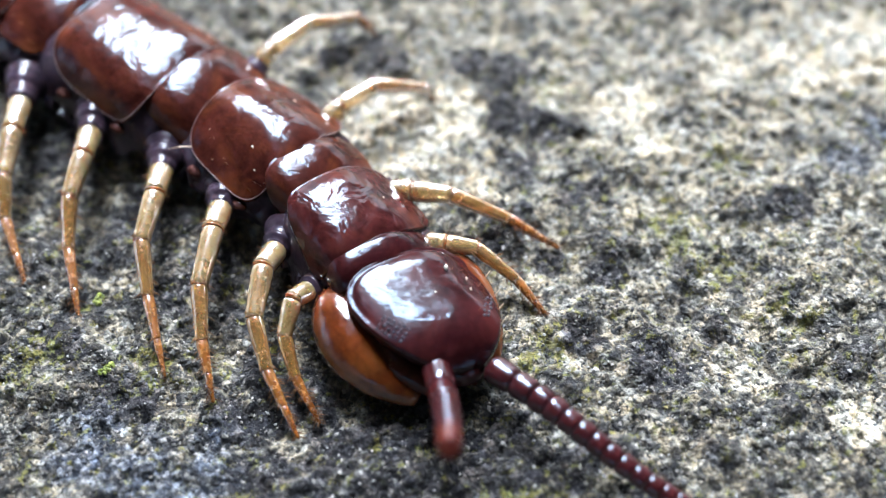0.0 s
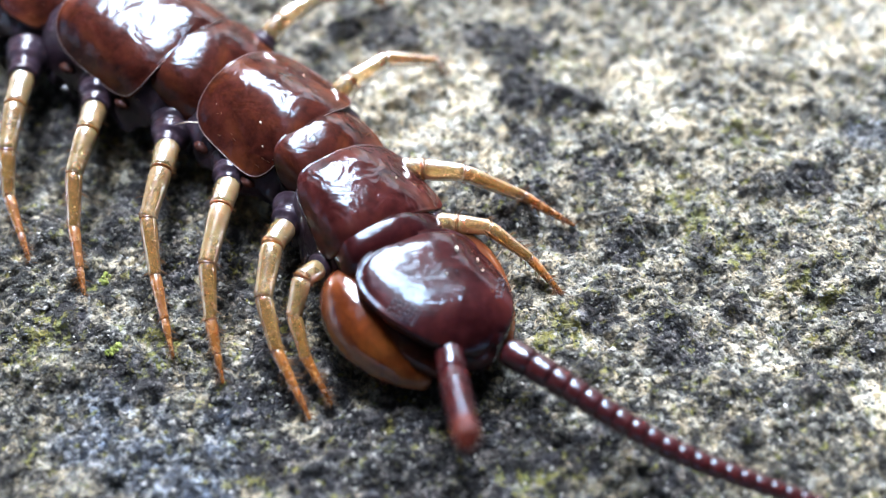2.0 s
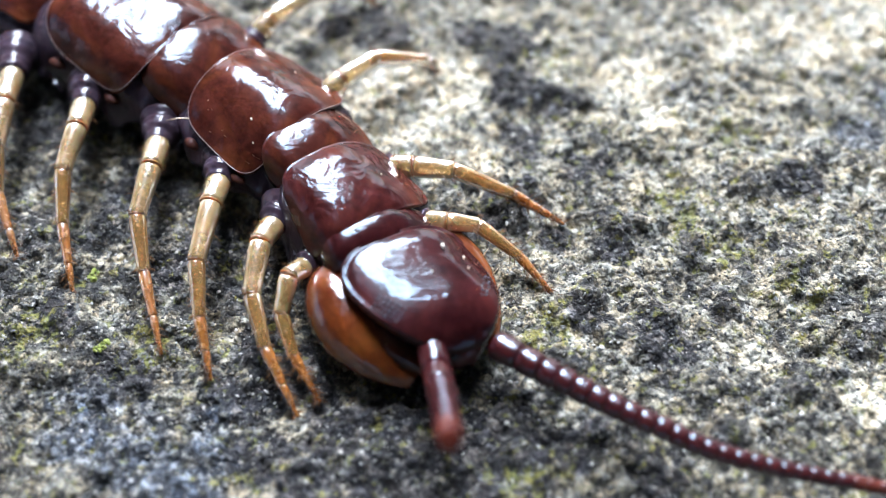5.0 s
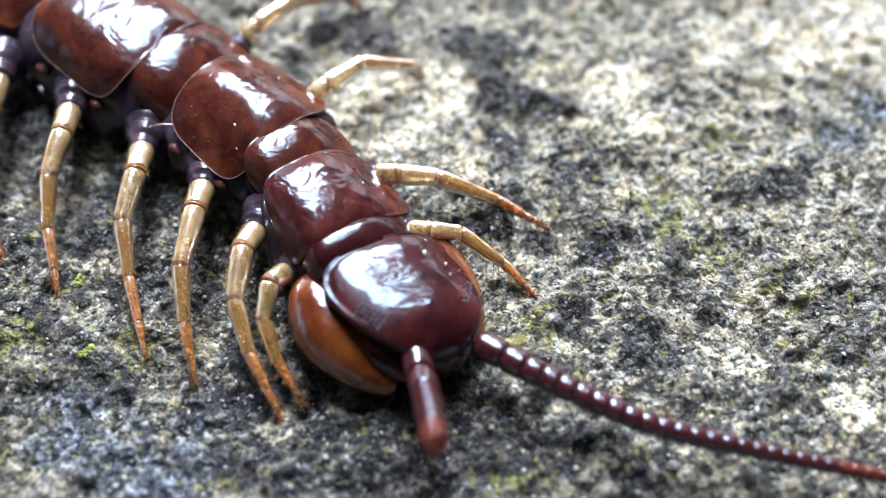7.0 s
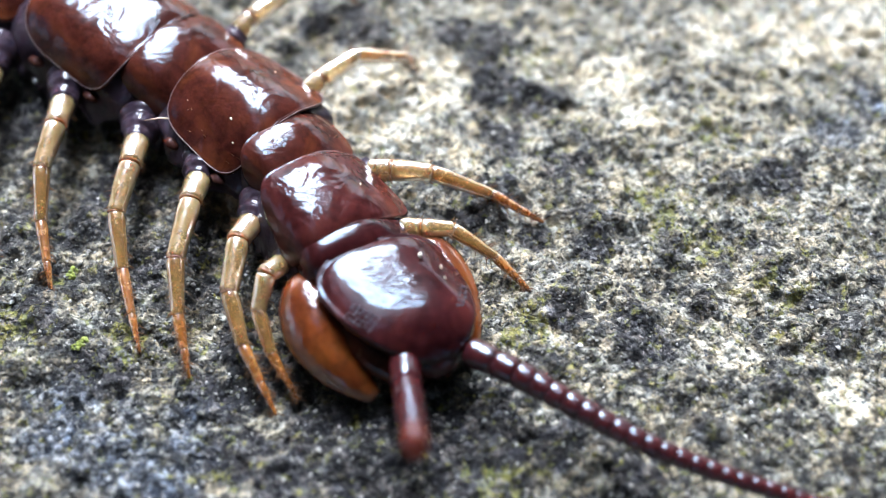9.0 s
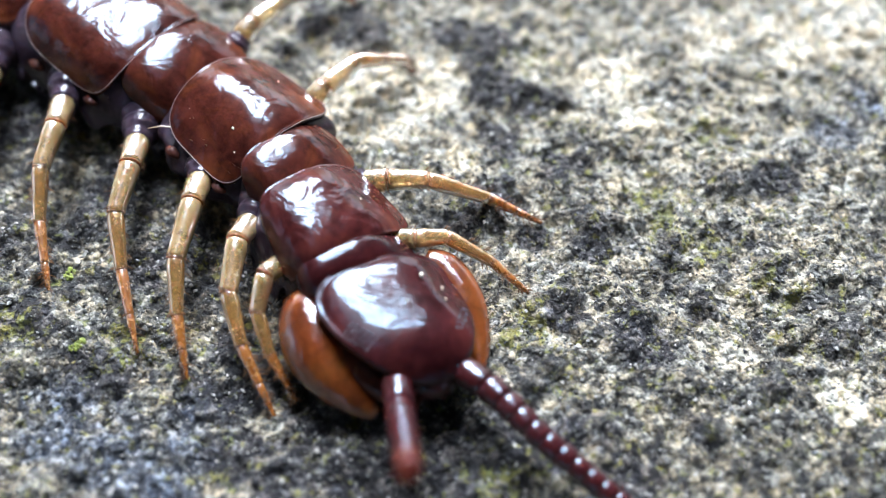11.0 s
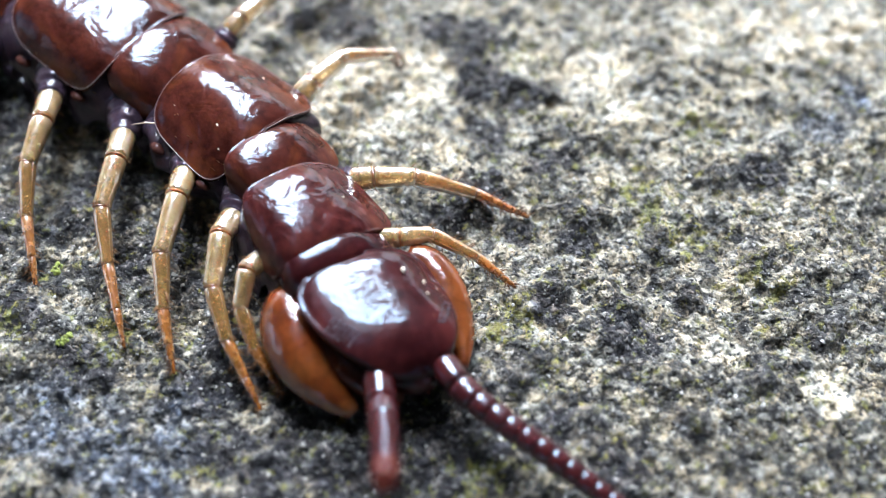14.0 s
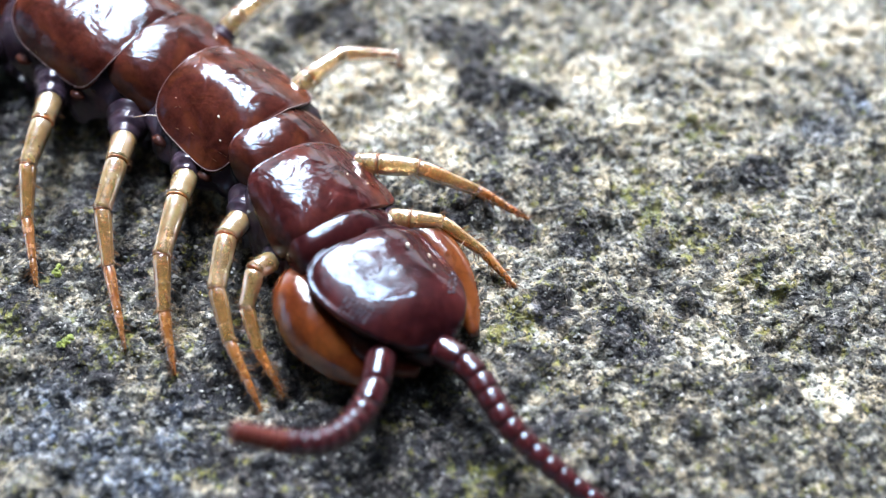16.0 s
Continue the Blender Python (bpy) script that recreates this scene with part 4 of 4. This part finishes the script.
# ---- what moves ----
def motions():
    """Seconds, then shift in mm and turn in degrees from the place at rest."""
    head_early = [
        (0, 0.14, 0.09, 0.01, -0.23, 0.80, -0.52),
        (0.5, 0.10, 0.06, 0.01, -0.27, 0.51, -1.27),
        (1, 0.09, 0.05, -0.00, 0.03, 0.36, -0.57),
        (1.5, 0.08, 0.05, 0.01, -0.19, 0.51, -0.24),
        (2, 0.09, 0.04, -0.01, -0.68, 0.93, 0.12),
        (2.5, 0.07, 0.03, -0.01, -0.80, 0.70, -1.38),
        (3, 0.08, 0.07, -0.02, -0.84, 1.24, 0.30),
        (3.5, 0.07, 0.09, -0.02, -0.21, 0.97, -0.13),
        (4, 0.06, 0.08, -0.01, -0.12, 0.91, -0.22)]
    head_middle = [
        (6.5, 0.01, 0.01, 0.00, -0.08, 0.34, -0.94),
        (7, 0.00, 0.00, 0.00, 0.00, 0.00, 0.00),
        (7.5, -0.04, -0.11, 0.03, 0.44, -0.34, -1.99),
        (8, -0.03, -0.14, 0.01, 0.70, -0.56, -1.61),
        (8.5, -0.03, -0.17, 0.02, 0.66, -0.93, -1.87),
        (9, 0.01, -0.18, 0.02, 0.36, -1.01, -2.36)]
    head_late = [
        (11.5, 0.03, -0.56, 0.01, -0.03, -0.41, -5.09),
        (12, 0.03, -0.52, 0.02, 0.03, -0.17, -4.89),
        (12.5, 0.01, -0.45, 0.01, -0.02, -0.54, -4.91),
        (13, -0.09, -0.54, -0.01, 0.12, -1.07, -8.03),
        (13.5, -0.01, -0.55, 0.00, 0.04, -0.69, -2.41),
        (14, -0.03, -0.55, 0.01, -0.27, -1.17, -3.98),
        (14.5, 0.03, -0.44, 0.02, -0.07, -0.59, -1.42),
        (15, 0.02, -0.36, 0.01, 0.34, -0.48, -1.33),
        (15.5, 0.16, -0.14, 0.02, -0.41, -0.41, 0.53),
        (16, 0.09, -0.06, 0.01, -0.09, 0.10, 1.95)]
    first_early = [
        (0, 0.12, 0.12, 1.39),
        (0.5, 0.09, 0.11, 2.14),
        (1, 0.09, 0.10, 1.00),
        (1.5, 0.11, 0.07, -0.56),
        (2, 0.12, 0.06, -0.61),
        (2.5, 0.10, 0.06, 0.06),
        (3, 0.08, 0.08, 0.97),
        (3.5, 0.06, 0.10, 0.86),
        (4, 0.06, 0.09, 1.31)]
    first_middle = [
        (6.5, 0.02, 0.03, 0.38),
        (7, 0.00, -0.00, 0.00),
        (7.5, 0.00, -0.06, -0.65),
        (8, 0.02, -0.11, -0.59),
        (8.5, 0.01, -0.13, -0.75),
        (9, 0.07, -0.17, -0.47)]
    first_late = [
        (11.5, 0.11, -0.47, -0.61),
        (12, 0.09, -0.42, -0.55),
        (12.5, 0.07, -0.38, -0.80),
        (13, 0.04, -0.52, -1.95),
        (13.5, 0.05, -0.54, -1.53),
        (14, 0.05, -0.53, -1.26),
        (14.5, 0.07, -0.43, -0.45),
        (15, 0.05, -0.37, 0.14),
        (15.5, 0.12, -0.18, 1.85),
        (16, 0.09, -0.05, 2.14)]
    third_early = [
        (0, 0.02, -0.00, 0.41),
        (0.5, 0.00, -0.00, 0.25),
        (1, 0.01, -0.02, 0.70),
        (1.5, 0.01, 0.01, 0.16),
        (2, 0.01, -0.00, 0.22),
        (2.5, 0.03, -0.01, 0.23),
        (3, 0.01, -0.01, -0.22),
        (3.5, 0.01, 0.01, -0.14),
        (4, 0.04, 0.01, -0.30)]
    third_middle = [
        (6.5, 0.01, 0.00, 0.28),
        (7, -0.00, 0.00, 0.00),
        (7.5, 0.01, -0.01, -0.10),
        (8, 0.03, -0.01, 0.03),
        (8.5, 0.02, -0.02, -0.05),
        (9, 0.05, -0.04, 0.07)]
    third_late = [
        (11.5, 0.15, -0.25, -1.02),
        (12, 0.13, -0.21, -0.25),
        (12.5, 0.11, -0.18, -0.70),
        (13, 0.13, -0.26, -1.69),
        (13.5, 0.13, -0.28, -1.21),
        (14, 0.11, -0.28, -1.26),
        (14.5, 0.11, -0.22, -1.30),
        (15, 0.08, -0.21, -0.93),
        (15.5, 0.09, -0.14, -1.06),
        (16, 0.09, -0.05, -0.66)]
    fifth_early = [
        (0, 0.02, -0.02),
        (0.5, -0.01, -0.01),
        (1, 0.02, -0.02),
        (1.5, 0.02, -0.02),
        (2, 0.01, -0.03),
        (2.5, 0.02, -0.02),
        (3, 0.01, -0.02),
        (3.5, 0.01, 0.00),
        (4, 0.02, 0.01)]
    fifth_middle = [
        (6.5, -0.00, 0.01),
        (7, -0.00, 0.00),
        (7.5, 0.01, -0.01),
        (8, -0.00, 0.01),
        (8.5, 0.01, -0.01),
        (9, 0.01, -0.01)]
    fifth_late = [
        (11.5, 0.08, -0.09),
        (12, 0.05, -0.07),
        (12.5, 0.04, -0.06),
        (13, 0.07, -0.09),
        (13.5, 0.08, -0.12),
        (14, 0.07, -0.11),
        (14.5, 0.06, -0.08),
        (15, 0.02, -0.09),
        (15.5, 0.02, -0.06),
        (16, 0.03, -0.02)]

    def shifts(rows):
        out = {}
        for t, *v in rows:
            v = v + [0.0] * (6 - len(v)) if len(v) != 3 else [v[0], v[1], 0.0, 0.0, 0.0, v[2]]
            out[t] = v
        return out

    head = shifts(head_early + head_middle + head_late)
    first = shifts(first_early + first_middle + first_late)
    third = shifts(third_early + third_middle + third_late)
    fifth = shifts(fifth_early + fifth_middle + fifth_late)
    times = sorted(head)

    def blend(a, b, w):
        return {t: [p + (q - p) * w for p, q in zip(a[t], b[t])] for t in times}

    moves = {"head": head, "first": first, "third": third, "fifth": fifth, "second": blend(first, third, 0.45), "fourth": blend(third, fifth, 0.5),
             "collar": blend(first, head, 0.4), "sixth": blend(fifth, fifth, 0.0), "seventh": blend(fifth, fifth, 0.0)}

    def moved(name, t):
        """The turn and shift of a segment about its own middle, in world space."""
        x, y = SEGMENTS[name][:2]
        mid = Matrix.Translation((x * MM, y * MM, 1.0 * MM))
        dx, dy, dz, rx, ry, rz = moves[name][t]
        return Matrix.Translation((dx * MM, dy * MM, dz * MM)) @ mid @ pose(0, 0, 0, rx, ry, rz) @ mid.inverted()

    home = HOME.inverted()
    for name, ob in parts.items():
        walk(ob, [(t, home @ moved(name, t) @ seat(name)) for t in times])

    # the near poison claw swings open about its root and closes again
    root = Matrix.Translation((-1.15 * MM, -0.86 * MM, 0))
    swing = ((0, 6), (7, 5), (8, 3), (9, 0), (11.5, 3), (12.5, 0), (14.5, 0), (15, 2), (16, 5))
    walk(claws[-1], [(t, root @ pose(0, 0, 0, 0, 0, turn) @ root.inverted()) for t, turn in swing])

    # the far poison claw opens sideways in the later part
    walk(claws[1], [(0, pose(0, 0, 0)), (8.0, pose(0, 0.02 * MM, 0)), (9.2, pose(0, 0.06 * MM, 0)), (11.5, pose(0, 0.22 * MM, 0)), (16, pose(0, 0.22 * MM, 0))])

    # a leg swings about its planted tip as its hip goes with the body
    for key, leg in legs.items():
        owner, hip, tip = LEGS[key][0], Vector(LEGS[key][1]) * MM, Vector(LEGS[key][-1]) * MM
        rows = []
        for t in times:
            swing = (hip - tip).rotation_difference(moved(owner, t) @ hip - tip).to_matrix().to_4x4()
            rows.append((t, home @ Matrix.Translation(tip) @ swing))
        walk(leg, rows)

    # lines of the feelers in the head's space at chosen times
    lines = {"long": {}, "short": {}}

    def right_at(t, *points):
        lines["long"][t] = points

    def left_at(t, *points):
        lines["short"][t] = points

    right_at(0, (1.07, -0.94, -0.12), (1.89, -1.56, -0.07), (2.59, -2.14, -0.12), (3.19, -2.59, -0.28), (3.97, -3.06, -0.47))
    right_at(1.5, (1.10, -0.94, -0.12), (1.88, -1.51, -0.08), (2.72, -2.19, -0.14), (3.64, -2.68, -0.29), (4.90, -3.23, -0.47))
    right_at(3.5, (1.14, -0.96, -0.08), (1.93, -1.49, -0.03), (3.58, -2.37, -0.07), (4.84, -2.95, -0.21), (7.05, -3.35, -0.37))
    right_at(4, (1.16, -0.94, -0.09), (1.96, -1.45, -0.04), (3.60, -2.32, -0.07), (4.88, -2.90, -0.22), (7.06, -3.28, -0.38))
    right_at(6.5, (1.16, -0.75, -0.11), (2.02, -1.29, -0.07), (3.70, -2.15, -0.12), (5.49, -2.54, -0.27), (7.39, -2.82, -0.46))
    right_at(7, (1.20, -0.74, -0.12), (2.05, -1.27, -0.08), (3.72, -2.11, -0.14), (5.52, -2.53, -0.30), (7.41, -2.86, -0.50))
    right_at(7.5, (1.18, -0.71, -0.14), (2.03, -1.25, -0.11), (3.69, -2.11, -0.17), (5.55, -2.46, -0.34), (7.44, -2.78, -0.55))
    right_at(9, (1.14, -0.77, -0.15), (2.01, -1.22, -0.12), (3.59, -2.09, -0.21), (4.88, -2.56, -0.39), (6.34, -2.92, -0.61))
    right_at(11.5, (1.05, -0.70, -0.13), (1.60, -1.09, -0.10), (2.25, -1.72, -0.16), (2.84, -2.13, -0.33), (3.46, -2.54, -0.53))
    right_at(12.5, (1.03, -0.71, -0.14), (1.61, -1.08, -0.11), (2.26, -1.71, -0.18), (2.97, -2.21, -0.34), (3.68, -2.63, -0.55))
    right_at(13, (1.04, -0.68, -0.13), (1.49, -1.21, -0.10), (2.22, -1.74, -0.18), (2.87, -2.13, -0.35), (3.53, -2.51, -0.56))
    right_at(13.5, (1.03, -0.69, -0.14), (1.39, -1.30, -0.10), (2.09, -1.89, -0.18), (2.73, -2.34, -0.35), (3.40, -2.79, -0.56))
    right_at(14, (1.02, -0.70, -0.14), (1.46, -1.24, -0.11), (2.22, -1.77, -0.18), (2.93, -2.19, -0.35), (3.67, -2.64, -0.56))
    right_at(14.5, (1.01, -0.71, -0.15), (1.55, -1.14, -0.12), (2.20, -1.83, -0.18), (2.83, -2.37, -0.35), (3.61, -2.85, -0.56))
    right_at(15, (1.00, -0.74, -0.13), (1.40, -1.35, -0.09), (2.11, -1.97, -0.16), (2.78, -2.52, -0.32), (3.49, -3.04, -0.52))
    right_at(15.5, (0.97, -0.80, -0.15), (1.49, -1.26, -0.12), (2.04, -2.07, -0.19), (2.68, -2.67, -0.36), (3.32, -3.24, -0.57))
    right_at(16, (0.75, -0.95, -0.13), (1.29, -1.42, -0.09), (1.76, -2.29, -0.15), (2.36, -2.92, -0.31), (3.02, -3.45, -0.51))
    left_at(0, (0.15, -0.89, -0.08), (0.31, -1.66, 0.22), (0.38, -2.54, 1.15), (0.40, -3.47, 2.28))
    left_at(1.5, (0.17, -0.86, -0.09), (0.29, -1.75, 0.20), (0.36, -2.64, 1.09), (0.42, -3.51, 2.18))
    left_at(3.5, (0.14, -0.91, -0.07), (0.27, -1.73, 0.23), (0.36, -2.67, 1.10), (0.39, -3.61, 2.17))
    left_at(7, (0.13, -0.79, -0.08), (0.34, -1.75, 0.20), (0.45, -2.63, 1.05), (0.52, -3.48, 2.10))
    left_at(9, (0.12, -0.94, -0.09), (0.26, -1.78, 0.22), (0.40, -2.61, 1.14), (0.54, -3.48, 2.27))
    left_at(11.5, (0.05, -0.91, -0.09), (0.23, -1.76, 0.21), (0.41, -2.61, 1.12), (0.57, -3.46, 2.25))
    left_at(12.5, (0.05, -0.92, -0.09), (0.26, -1.82, 0.20), (0.44, -2.66, 1.10), (0.59, -3.49, 2.20))
    left_at(13, (0.09, -0.90, -0.07), (0.35, -1.74, 0.23), (0.58, -2.58, 1.16), (0.79, -3.37, 2.30))
    left_at(14.5, (0.00, -0.95, -0.10), (0.17, -1.99, 0.16), (0.28, -2.88, 0.96), (0.38, -3.73, 1.95))
    left_at(15, (0.01, -0.98, -0.08), (0.06, -1.82, 0.16), (0.01, -2.87, 0.90), (-0.14, -4.00, 1.80))
    left_at(15.5, (-0.04, -0.97, -0.11), (-0.07, -1.94, 0.05), (-0.45, -2.90, 0.57), (-1.39, -3.82, 1.20))
    left_at(16, (-0.12, -1.02, -0.09), (-0.36, -2.03, 0.07), (-1.04, -2.86, 0.59), (-2.25, -2.92, 1.22))

    def line_at(kind, t):
        keys = sorted(lines[kind])
        before = max(k for k in keys if k <= t)
        after = min(k for k in keys if k >= t)
        w = 0.0 if after == before else (t - before) / (after - before)
        return [Vector(p).lerp(Vector(q), w) for p, q in zip(lines[kind][before], lines[kind][after])]

    head_mid = Matrix.Translation((-0.62 * MM, -1.62 * MM, 1.0 * MM))

    def chain(pieces, kind, t):
        """World poses of the articles, laid one after another along the line."""
        points, carry = line_at(kind, t), moved("head", t) @ head_mid
        fine = [curve_at(points, (len(points) - 1) * i / 200) for i in range(201)]
        fine += [fine[-1] + (fine[-1] - fine[-9]) * 0.4 * k for k in range(1, 60)]
        run, k, at, out = 0.0, 0, 0.0, []
        spots = [fine[0]]
        for _, length in pieces:
            at += length
            while k < len(fine) - 2 and run + (fine[k + 1] - fine[k]).length < at:
                run += (fine[k + 1] - fine[k]).length
                k += 1
            step = (fine[k + 1] - fine[k]).length
            spots.append(fine[k].lerp(fine[k + 1], (at - run) / step))
        for a, b in zip(spots, spots[1:]):
            d = (b - a).normalized()
            side = Vector((0, 0, 1)).cross(d).normalized()
            up = d.cross(side)
            turn = Matrix((d, side, up)).transposed().to_4x4()
            out.append(carry @ Matrix.Translation(a * MM) @ turn)
        return out

    for pieces, kind in ((left_feeler, "long"), (right_feeler, "short")):
        laid = {t: chain(pieces, kind, t) for t in times}
        root = pieces[0][0]
        walk(root, [(t, home @ laid[t][0]) for t in times])
        for i, (ob, _) in enumerate(pieces[1:], 1):
            walk(ob, [(t, laid[t][0].inverted() @ laid[t][i]) for t in times])


motions()
